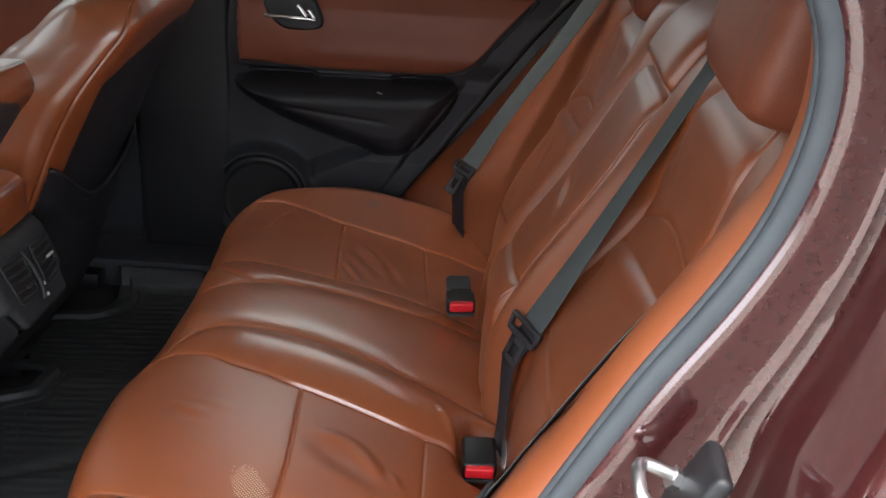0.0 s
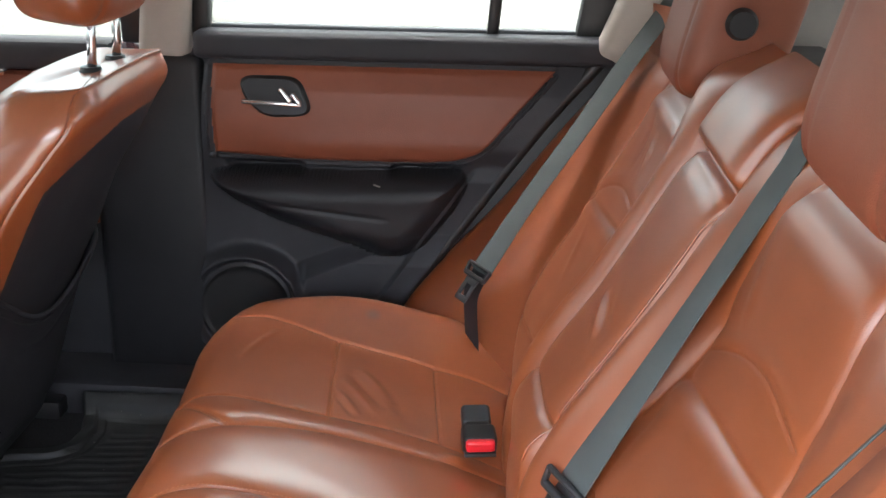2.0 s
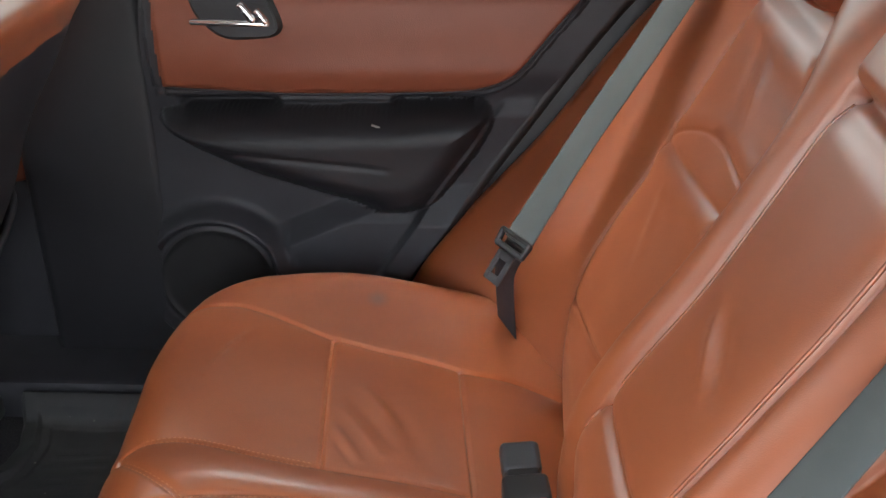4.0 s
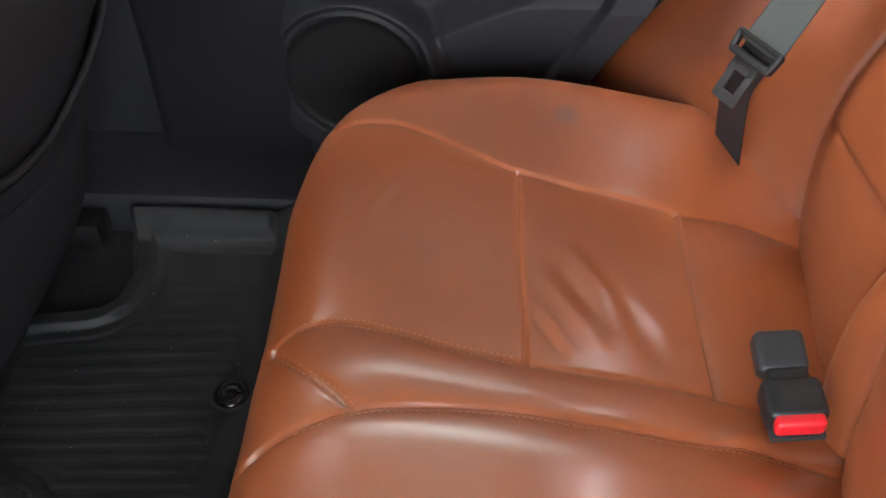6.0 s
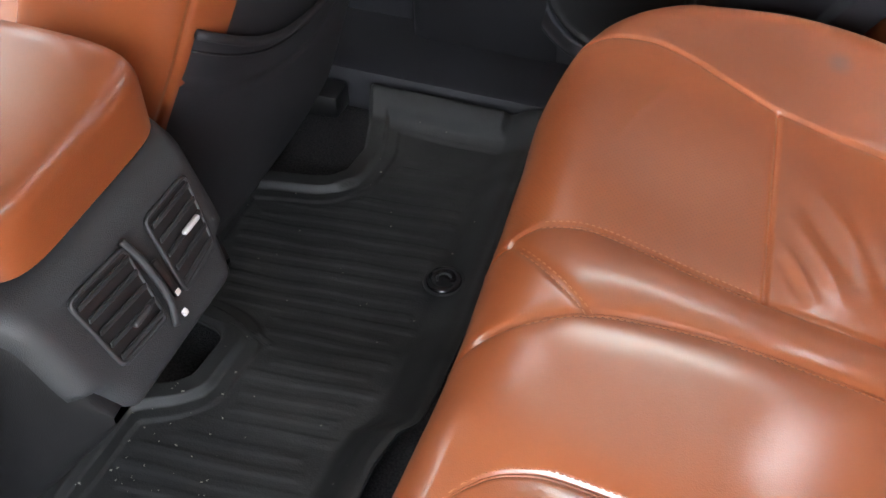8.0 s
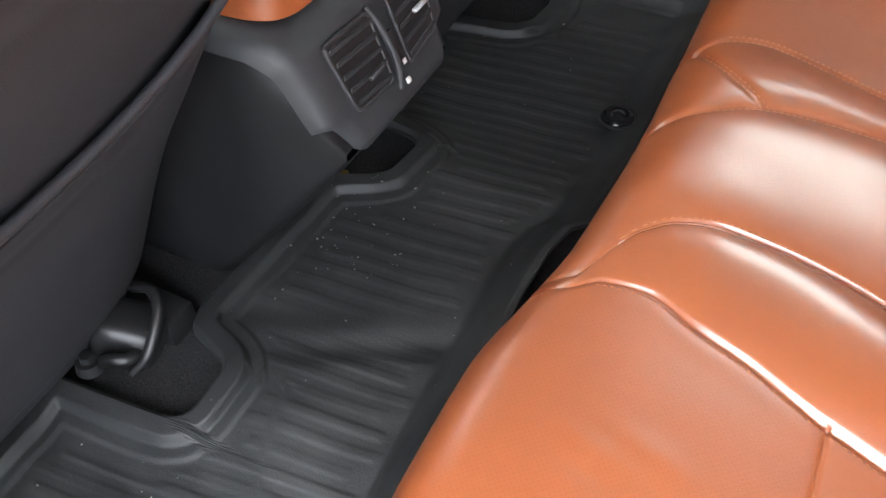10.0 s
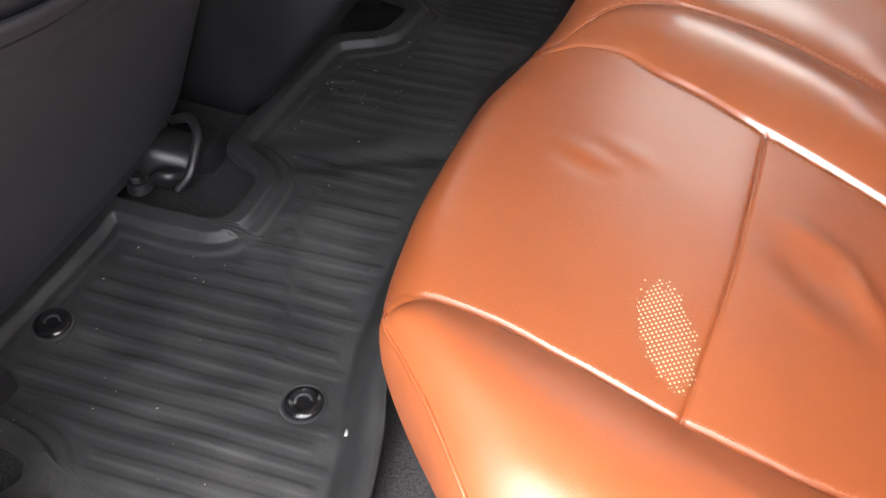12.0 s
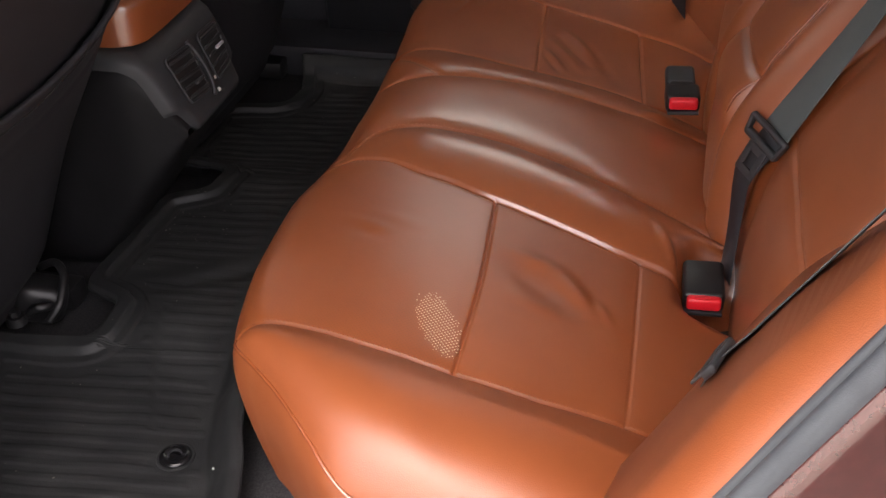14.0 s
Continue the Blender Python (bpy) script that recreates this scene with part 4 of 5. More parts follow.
def build_back():
    nh, nv = 300, 560
    h = np.linspace(0.50, 1.135, nh)
    v = np.linspace(-0.64, 0.655, nv)
    bk = np.array([-0.64, -0.42, -0.14, -0.062, 0.142, 0.21, 0.455, 0.655])
    bidx = np.array([int(np.argmin(np.abs(v - k))) for k in bk])
    by = np.stack([0 * h - 0.64, BI_NEAR(h), B_IN_NEAR(h), B_NEAR(h), B_FAR(h), B_IN_FAR(h), BI_FAR(h), 0 * h + 0.655], 1)
    Zs = np.repeat(h[:, None], nv, 1)
    Y = np.stack([np.interp(np.arange(nv), bidx, row) for row in by])
    a, b, b2, c, c2, d = (by[:, k:k + 1] for k in (1, 2, 3, 4, 5, 6))
    X = BACK(Zs)
    X = X + NEAR_SET(Zs) * step((-Y - 0.055) / 0.085)
    # the far wing comes forward to the door's edge
    X = X - np.maximum(BACK(Zs) - DOOR_BACK(Zs) - 0.040 - 0.022 * step((Zs - 0.64) / 0.2), 0.01) * np.clip((Y - BI_FAR(Zs)) / (0.625 - BI_FAR(Zs)), 0, 1.1) ** 1.0
    P = np.stack([X, Y, Zs], -1)
    flat = lambda lo, hi, e: np.clip(1 - np.abs((2 * Y - lo - hi) / (hi - lo)) ** e, 0, 1)
    head_z = 1.037 - 0.45 * np.clip(np.abs(Y - 0.03) - 0.06, 0, 1) ** 1.5
    roll_z = 0.735 + 0.08 * (0.14 - Y)
    low_far = 0.893 - 0.10 * (Y - 0.19)
    low_near = 0.857 + 0.115 * (-0.11 - Y)
    u_far, u_near = (Y - c2) / (d - c2), (b - Y) / (b - a)
    arc_far = 0.917 - 0.050 * np.clip(u_far, 0, 1) ** 2 + 0.012 * np.sin(np.clip(u_far, 0, 1) * np.pi)
    arc_near = 0.890 + 0.060 * np.sin(np.clip(u_near, 0, 1) * 2.30)
    far, near, mid = ((Y >= c2) & (Y <= d)), ((Y >= a) & (Y <= b)), ((Y >= b2) & (Y <= c))
    # broad, nearly flat panels, and a rounded roll at each inner edge
    D = 0.006 * flat(a, b, 5) + 0.010 * flat(b2, c, 4) + 0.006 * flat(c2, d, 5)
    D += 0.008 * flat(b, b2, 2.0) * step((1.13 - Zs) / 0.05) + 0.017 * flat(c, c2, 2.0) * step((1.13 - Zs) / 0.05)
    # the side bolsters come forward and wrap
    D += 0.026 * step((a - Y) / 0.07) * step((1.12 - Zs) / 0.2) + 0.010 * step((Y - d) / 0.09) * step((1.12 - Zs) / 0.2)
    D -= 0.05 * np.clip((-Y - 0.585) / 0.055, 0, 1) ** 2
    seam = lambda q, deep=0.004, w=0.0026: -deep * bell(q, w) - 0.0012 * bell(q, 0.009)
    for fn, deep in ((a, 0.004), (b, 0.003), (b2, 0.0065), (c, 0.0065), (c2, 0.004), (d, 0.0035)):
        D += seam(Y - fn, deep)
    # fold-down arm rest: bottom roll, long pad whose top edge rolls over into a deep crease, head pad above
    D += mid * (-0.016 * bell(Zs - head_z, 0.0065) - 0.006 * bell(Zs - head_z + 0.012, 0.012) + 0.007 * step((Zs - head_z) / 0.018))
    D += mid * (seam(Zs - roll_z, 0.006, 0.004) + 0.010 * bell(Zs - roll_z + 0.038, 0.028))
    # outer places: the lower panel is padded up to its top seam, a crescent lies deeper above it
    near = near * step((Y - a) / 0.016) * step((b - Y) / 0.016)
    far = far * step((Y - c2) / 0.016) * step((d - Y) / 0.016)
    for on, line, arc in ((far, low_far, arc_far), (near, low_near, arc_near)):
        D += on * (0.0045 * bell(Zs - line + 0.016, 0.016) + seam(Zs - line, 0.0026, 0.004) + seam(Zs - arc, 0.0022, 0.0024) + 0.0022 * bell(Zs - arc - 0.012, 0.012))
    D += far * seam(Zs - 0.728 + 0.20 * (Y - 0.21), 0.003) + near * seam(Zs - 0.722, 0.003)
    # upper panels end in a rounded shoulder
    D += near * (0.003 * bell(Zs - 1.055, 0.018) - 0.006 * step((Zs - 1.066) / 0.02)) + far * (0.004 * bell(Zs - 1.015, 0.016) - 0.008 * step((Zs - 1.026) / 0.02))
    # folds and soft unevenness
    for y0, z0, y1, z1, w, q in ((0.07, 0.86, 0.01, 0.835, 0.008, 0.0032), (0.05, 0.87, -0.01, 0.845, 0.012, -0.0026), (0.30, 0.80, 0.36, 0.84, 0.01, 0.0018), (0.28, 0.95, 0.33, 1.00, 0.012, 0.0025), (0.34, 0.95, 0.38, 1.01, 0.012, -0.002), (-0.22, 0.96, -0.21, 1.03, 0.012, 0.002)):
        D += q * ridge(Zs, Y, z0, y0, z1, y1, w)
    D += 0.0004 * np.sin(Zs * 37 + 2 * np.sin(Y * 13)) * np.sin(Y * 29 + 0.6)
    N = normals_of(P)
    N = np.where(N[..., :1] > 0, -N, N)
    P = P + N * D[..., None]
    zm = face_mid(Zs)
    key = np.repeat(sum((np.arange(nv - 1) >= k).astype(int) for k in bidx[1:-1])[None], nh - 1, 0)
    fm = face_mid
    key = np.where(key == 3, 20 + (zm > fm(roll_z)).astype(int) + (zm > fm(head_z)), key)
    key = np.where(key == 1, 10 + (zm > 0.722).astype(int) + (zm > fm(low_near)) + (zm > fm(arc_near)), key)
    key = np.where(key == 5, 30 + (zm > fm(0.728 - 0.20 * (Y - 0.21))).astype(int) + (zm > fm(low_far)) + (zm > fm(arc_far)), key)
    L = M_SOFT
    names = {0: ("back_bolster", L, "tan leather backrest side bolster"), 6: ("back_bolster", L, "tan leather backrest side bolster"), 2: ("inner_back_roll", L, "narrow tan leather roll beside the armrest"), 4: ("inner_back_roll", L, "narrow tan leather roll beside the armrest"),
             20: ("armrest_roll", L, "padded tan leather roll"), 21: ("armrest_pad", L, "folded-up tan leather centre armrest"), 22: ("armrest_head", L, "tan leather centre head pad")}
    for k in (10, 30):
        names |= {k: ("back_hem", L, ""), k + 1: ("lower_back_panel", L, "smooth tan leather lower back panel"), k + 2: ("crescent_panel", L, "curved tan leather band"), k + 3: ("upper_back_panel", L, "tan leather upper back panel")}
    split_sheet(P, key, names, bench)
    # raised top-stitched welts down both edges of the arm rest
    for col, side in ((b2, 1), (c, -1)):
        rows = []
        for i in range(int(np.searchsorted(h, 0.70)), int(np.searchsorted(h, 1.03))):
            j = int(np.argmin(np.abs(P[i, :, 1] - col[i, 0] - 0.004 * side)))
            rows.append(P[i, j] + np.array((-0.0008, 0.0, 0.0004)))
        tube("welt", smooth_path(rows[::8], 90), 0.0017, M_LEATHER, bench, "tan leather welt", 6)
    return P


BACKREST = build_back()
wall("back_core", 0.58, 0.62, -0.58, 0.60, 0.55, 1.06, M_CARPET, bench, 0.01)


def pillow(name, c, size, power, mat, parent, label="", turn=None, seam=None, n=56):
    """A padded block: a superellipsoid with flattened faces."""
    th, ph = np.linspace(-np.pi / 2, np.pi / 2, n), np.linspace(-np.pi, np.pi, 2 * n)
    T, F = np.meshgrid(th, ph, indexing="ij")
    sp = lambda q: np.sign(q) * np.abs(q) ** power
    p = np.stack([sp(np.cos(T)) * sp(np.cos(F)) * size[0] / 2, sp(np.cos(T)) * sp(np.sin(F)) * size[1] / 2, sp(np.sin(T)) * size[2] / 2], -1)
    if seam is not None:
        q = p[..., 1] - seam * np.sign(p[..., 1])
        nn = p / (np.linalg.norm(p, axis=-1, keepdims=True) + 1e-9)
        p = p - nn * (0.004 * bell(q, 0.005))[..., None]
    if turn is not None:
        p = p @ np.array(turn).T
    p = p + np.array(c)
    return raw(name, p.reshape(-1, 3), grid_faces(n, 2 * n)[:, ::-1], mat, parent, label)


# head rests of the two outer places
pillow("headrest", (0.578, 0.372, 1.190), (0.135, 0.255, 0.30), 0.34, M_VINYL, bench, "tall tan leather headrest", rot(0, 14, 0), 0.09)
pillow("headrest", (0.592, -0.398, 1.245), (0.135, 0.275, 0.28), 0.30, M_VINYL, bench, "tall tan leather headrest", rot(0, 14, 0), 0.085)
bm = bmesh.new()
bmesh.ops.create_cone(bm, segments=24, radius1=0.020, radius2=0.016, depth=0.01, cap_ends=True, matrix=Matrix.Translation((0.554, 0.2215, 1.159)) @ rot(90, 0, 0).to_4x4())
part("headrest_recess", bm, M_BLACK, bench)


# side trim beside the doorway: a padded roll from the cushion up to the rear pillar
def build_side_trim():
    trim = thing("side_trim", (0.40, -0.69, 0.6), "padded tan leather side trim along the doorway edge", "trim")
    pick = np.array([i for i in range(len(DOORWAY)) if 0.06 < DOORWAY[i, 0] and 0.47 < DOORWAY[i, 1] < 1.27 and DOOR_OUT[i, 0] > -0.2])
    sec = [(0.009, -0.7585), (0.003, -0.7565), (-0.002, -0.751), (-0.007, -0.741), (-0.0095, -0.722), (-0.006, -0.700), (0.004, -0.680), (0.018, -0.655), (0.036, -0.625), (0.06, -0.602), (0.10, -0.598)]
    doorway_sweep("padded_roll", sec, M_NEAR_DULL, trim, "", pick, lambda z: 0.009 * float(step((z - 0.84) / 0.12)) + 0.012 * float(step((z - 1.08) / 0.10)))
    return trim


build_side_trim()


# ---- seat belts and buckles ----
def guide(parent, c, along, across, w=0.050, h=0.0125, name="tongue_guide", reach=1.0):
    """The black plastic slot plate through which the webbing runs, with its steel tongue."""
    a, b = Vector(along).normalized(), Vector(across)
    b = (b - a * b.dot(a)).normalized()
    n = a.cross(b)
    m = Matrix((b, a, n)).transposed()
    bm = bmesh.new()
    at = lambda p, q, d: Vector(c) + m @ Vector((p, q, d))
    # a flared frame of four bars with a slot for the webbing
    rbox(bm, at(0, -h * 0.75, 0.0045), (w + 0.004, h * 0.75, 0.0085), 0.003, m, 3)
    rbox(bm, at(0, h * 0.85, 0.0050), (w + 0.009, h * 0.55, 0.0075), 0.003, m, 3)
    for sx in (-1, 1):
        rbox(bm, at(sx * (w / 2 + 0.001), 0, 0.0045), (0.006, h * 2.0, 0.0085), 0.0026, m @ rot(0, 0, -7 * sx), 3)
    body_ = part(name, bm, M_GUIDE, parent, "black plastic belt guide")
    bm = bmesh.new()
    # tongue plate with its window: four bars
    for dx, dy, sx, sy in ((-0.0105, -h - 0.020, 0.008, 0.038), (0.0105, -h - 0.020, 0.008, 0.038), (0, -h - 0.005, 0.028, 0.014), (0, -h - 0.036, 0.028, 0.010)):
        rbox(bm, at(dx * reach, dy * reach, 0.0045), (sx * reach, sy * reach, 0.0026), 0.0008, m)
    part("tongue", bm, M_TONGUE, body_, "dark steel buckle tongue with a slot")
    return body_


def seat_belt(label, pts, widths, g_at, g_along, g_across, low, g_size=()):
    belt = thing("seat_belt", pts[-1], label, "seat belt", "rear seat belts")
    k = low
    ribbon("webbing", pts[:k + 1], widths[:k + 1], M_BELT, belt, "grey-green woven webbing", 80)
    # below the guide the same strap turns black: its shadow put into colour
    ribbon("shaded_webbing", pts[k:], [tuple(0.82 * q for q in w_) for w_ in widths[k:]], M_COVER, belt, "lower webbing coloured dark for shade", 30)
    guide(belt, g_at, g_along, g_across, *g_size)
    return belt


hw = 0.0235
seat_belt("grey seat belt for the middle place, hanging over the backrest",
          [(0.615, -0.160, 1.085), (0.590, -0.158, 1.118), (0.556, -0.154, 1.118), (0.533, -0.150, 1.078), (0.478, -0.140, 0.965), (0.420, -0.130, 0.845), (0.357, -0.119, 0.717), (0.330, -0.113, 0.655), (0.328, -0.132, 0.585), (0.325, -0.15, 0.545)],
          [(0.10 * hw, -0.99 * hw, -0.05 * hw)] * 5 + [(0.20 * hw, -0.96 * hw, -0.12 * hw)] + [(0.40 * hw, -0.86 * hw, -0.30 * hw)] * 2 + [(0.3 * hw, -0.95 * hw, 0.0)] * 2,
          (0.352, -0.119, 0.715), (0.345, -0.08, 0.92), (-0.62, 0.72, 0.30), 6)
seat_belt("grey seat belt hanging beside the closed door",
          [(0.530, 0.615, 1.15), (0.458, 0.572, 1.055), (0.388, 0.535, 0.955), (0.312, 0.494, 0.85), (0.240, 0.457, 0.740), (0.225, 0.470, 0.690), (0.229, 0.494, 0.590)],
          [(0.52 * hw, -0.84 * hw, -0.03 * hw)] * 4 + [(0.60 * hw, -0.78 * hw, -0.10 * hw)] * 3,
          (0.238, 0.456, 0.738), (0.5, 0.3, 0.8), (-0.62, 0.78, 0.08), 4, (0.046, 0.0105))
near_belt = thing("seat_belt", (0.30, -0.56, 0.60), "grey seat belt hanging against the doorway side trim", "seat belt", "rear seat belts")
ribbon("webbing", [(0.54, -0.565, 1.095), (0.448, -0.575, 0.986), (0.380, -0.574, 0.882), (0.334, -0.564, 0.799), (0.310, -0.548, 0.746), (0.300, -0.54, 0.70), (0.30, -0.53, 0.60)],
       [(0.004, 0.010, -0.004)] * 7, M_BELT, near_belt, "grey-green woven webbing", 60)
guide(near_belt, (0.311, -0.556, 0.752), (0.5, -0.1, 0.85), (0.35, 0.9, 0.0), 0.036, 0.008, reach=0.6)


def buckle(label, c, turn, stalk, long=0.036, wide=0.046):
    bk = thing("buckle", c, label, "seat belt buckle", "rear buckles")
    m = rot(*turn)
    at = lambda x, y, z: Vector(c) + m @ Vector((x, y, z))
    bm = bmesh.new()
    rbox(bm, at(long / 2, 0, 0), (long, wide, 0.027), 0.006, m, 4)
    part("housing", bm, M_BLACK, bk, "black plastic buckle housing")
    bm = bmesh.new()
    rbox(bm, at(-0.0015, 0, 0.0035), (0.012, wide - 0.008, 0.0165), 0.004, m, 4)
    part("button", bm, M_RED, bk, "red release button")
    bm = bmesh.new()
    rbox(bm, at(-0.0018, 0, -0.0092), (0.011, wide - 0.004, 0.0055), 0.0015, m)
    part("slot", bm, M_CONSOLE, bk)
    if stalk:
        bm = bmesh.new()
        rbox(bm, at(long + 0.004, 0, 0.0015), (0.014, wide - 0.013, 0.017), 0.004, m, 3)
        part("neck", bm, M_BLACK, bk)
        bm = bmesh.new()
        rbox(bm, at(long + 0.010 + stalk / 2, 0, 0.002), (stalk, wide - 0.006, 0.022), 0.0065, m @ rot(0, -14, 0), 4)
        part("stalk", bm, M_GUIDE, bk, "black padded stalk")
    return bk


buckle("black buckle with a red button beside the near cushion", (0.303, -0.214, 0.549), (0, -6, 94), 0, 0.062, 0.046)
buckle("black buckle with a red button in the cushion gap", (0.255, 0.136, 0.616), (0, -6, 98), 0.036)


# ---- front seats ----
def front_seat(y0, dx, label, rise=0.0, lean=0.0):
    seat = thing("front_seat", (-0.5 + dx, y0, 0.40), label, "car seat", "front seats")
    rear = curve1([0.42, 0.52, 0.67, 0.78, 0.87, 0.95, 1.0, 1.045, 1.07], [-0.515, -0.480, -0.430, -0.380, -0.338, -0.292, -0.262, -0.238, -0.245])
    upright = rear
    rear = lambda q: upright(q) + lean * (np.asarray(q) - 0.75)
    nh, na = 220, 360
    z = np.linspace(0.44, 1.075, nh)
    a = np.linspace(-np.pi, np.pi, na)
    Zs, A = np.meshgrid(z, a, indexing="ij")
    end = np.sqrt(np.clip(1 - np.clip((Zs - 1.02) / 0.056, 0, 1) ** 2, 0.0004, 1))
    halfw = (0.238 - 0.035 * step((Zs - 0.90) / 0.2)) * (0.75 + 0.25 * end)
    halfd = (0.105 + 0.02 * step((0.8 - Zs) / 0.3)) * (0.3 + 0.7 * end)
    pw = lambda q, e: np.sign(q) * np.abs(q) ** e
    X = rear(Zs) - halfd + halfd * pw(np.cos(A), 0.55) + dx
    Yl = halfw * pw(np.sin(A), 0.5)
    Z = Zs - 0.022 * np.abs(Yl / 0.2) ** 3 * step((Zs - 0.9) / 0.15) - 0.045 * np.clip((rear(Zs) + dx - X - 0.10) / 0.12, 0, 1) * step((Zs - 0.95) / 0.1)
    P = np.stack([X, y0 + Yl, Z], -1)
    am, zm, ym = face_mid(A), face_mid(Zs), face_mid(Yl)
    out = np.sign(y0)
    edge = curve1([-0.25, -0.21, -0.19, -0.12, 0.0, 0.12, 0.19, 0.25], [0.90, 0.905, 0.925, 0.965, 0.99, 0.995, 1.00, 1.005])(ym * out)
    cover = (am * out < 1.02 + rise * 2) & (am * out > (-0.60 if rise == 0 else -1.14)) & (zm < edge + rise)
    cover |= (zm < 0.80) & ((am * out > -2.2) if rise else (am * out > 0)) & (am * out < 2.2)
    if rise:
        cover |= (zm < 0.93) & (np.abs(am) < 1.62)
    D = np.zeros_like(X)
    D -= 0.003 * bell(np.abs(A) - 1.02, 0.03)
    D += 0.0012 * np.sin(Zs * 40 + A * 3)
    P = P + normals_of(P) * (D * -1)[..., None]
    P = np.concatenate([P, np.broadcast_to(P[-1].mean(0), (1, na, 3))])
    cover = np.concatenate([cover, np.zeros((1, na - 1), bool)])
    split_sheet(P, cover.astype(int), {0: ("backrest", M_LEATHER, "tan leather backrest"), 1: ("back_cover", M_COVER, "black vinyl seat back")}, seat, flip=True)
    # map pocket: a slightly proud lower panel with a hemmed top
    n, m = 60, 60
    uu, yy = np.meshgrid(np.linspace(0, 1, n), np.linspace(-0.214, 0.214, m), indexing="ij")
    hem = 0.683 + 0.127 * (np.abs(yy * -np.sign(y0) + 0.03) / 0.256) ** 1.6 if rise == 0 else 0.825 + 0.041 * (np.abs(yy) / 0.184) ** 2
    zt = 0.47 + uu * (hem - 0.47)
    base = rear(zt) - (0.105 + 0.02 * step((0.8 - zt) / 0.3)) * (1 - np.sqrt(np.clip(1 - (np.abs(yy) / 0.238) ** 4, 0, 1)) ** 0.55)
    lift = 0.009 * np.sqrt(np.clip(1 - (np.abs(yy) / 0.2145) ** 6, 0, 1)) * np.clip(uu / 0.08, 0, 1)
    px = base + lift + 0.001 + dx
    p = np.stack([px, y0 + yy, zt], -1)
    # a stitched band below the hem
    p[..., 0] -= 0.0022 * bell(hem - zt - 0.050, 0.004)
    pocket = raw("map_pocket", p.reshape(-1, 3), grid_faces(n, m), M_COVER, seat, "black vinyl map pocket")
    tube("hem", p[-1] + np.array((0.001, 0, 0)), 0.0042, M_COVER, pocket)
    tube("hem_seam", p[-4] + np.array((0.0005, 0, 0)), 0.0012, M_BLACK, pocket)
    # cushion and its shell
    pillow("seat_cushion", (-0.89 + dx, y0, 0.58), (0.56, 0.50, 0.17), 0.4, M_LEATHER, seat, "tan leather seat cushion", rot(0, 5, 0), 0.17, 30)
    wall("seat_shell", -0.96 + dx, -0.55 + dx, y0 - 0.22, y0 + 0.22, 0.455, 0.53, M_BLACK, seat, 0.02)
    # head rest on two posts
    hx = -0.288 + dx
    for q in (-0.048, 0.046):
        post = tube("post", [(hx, y0 + q, 1.03), (hx + 0.004, y0 + q, 1.10), (hx + 0.008, y0 + q, 1.17)], 0.0065, M_CHROME, seat, "chrome headrest post", 14)
        bm = bmesh.new()
        bmesh.ops.create_cone(bm, segments=28, radius1=0.017, radius2=0.013, depth=0.010, cap_ends=True, matrix=Matrix.Translation((hx, y0 + q, 1.068)))
        part("post_collar", bm, M_BLACK, post)
    pillow("headrest", (hx - 0.01, y0, 1.215), (0.13, 0.27, 0.17), 0.5, M_LEATHER, seat, "tan leather headrest", rot(0, 8, 0), 0.09)
    # runners on the floor
    for q in (-0.17, 0.19):
        box_part("runner", (-0.72 + dx, y0 + q, 0.425), (0.46, 0.040, 0.034), M_BLACK, seat, 0.006)
    return seat


front_seat(0.352, 0.0, "tan leather front seat with black vinyl back and chrome headrest posts")
front_seat(-0.372, -0.028, "tan leather driver seat with black vinyl back and map pocket", 0.06, 0.11)

# the end of the driver seat runner: a curved black bracket with a bolt
rail = thing("runner_bracket", (-0.55, -0.215, 0.41), "black plastic seat runner end cover with bolt", "bracket")
v, f = tube_points(smooth_path([(-0.562, -0.192, 0.470), (-0.535, -0.194, 0.482), (-0.514, -0.213, 0.472), (-0.510, -0.238, 0.452), (-0.522, -0.256, 0.432)], 30), 0.0055, 10)
raw("hoop", v, f, M_BLACK, rail)
pillow("bracket_body", (-0.548, -0.226, 0.445), (0.070, 0.055, 0.060), 0.6, M_BLACK, rail, "", rot(0, 20, 25), None, 20)
tube("lever", smooth_path([(-0.545, -0.262, 0.445), (-0.528, -0.262, 0.458), (-0.518, -0.252, 0.455), (-0.522, -0.240, 0.448)], 16), 0.006, M_BLACK, rail)
bm = bmesh.new()
bmesh.ops.create_cone(bm, segments=20, radius1=0.014, radius2=0.012, depth=0.012, cap_ends=True, matrix=Matrix.Translation((-0.560, -0.268, 0.440)))
bmesh.ops.create_cone(bm, segments=6, radius1=0.008, radius2=0.007, depth=0.010, cap_ends=True, matrix=Matrix.Translation((-0.560, -0.268, 0.449)))
part("bolt", bm, M_BLACK, rail)


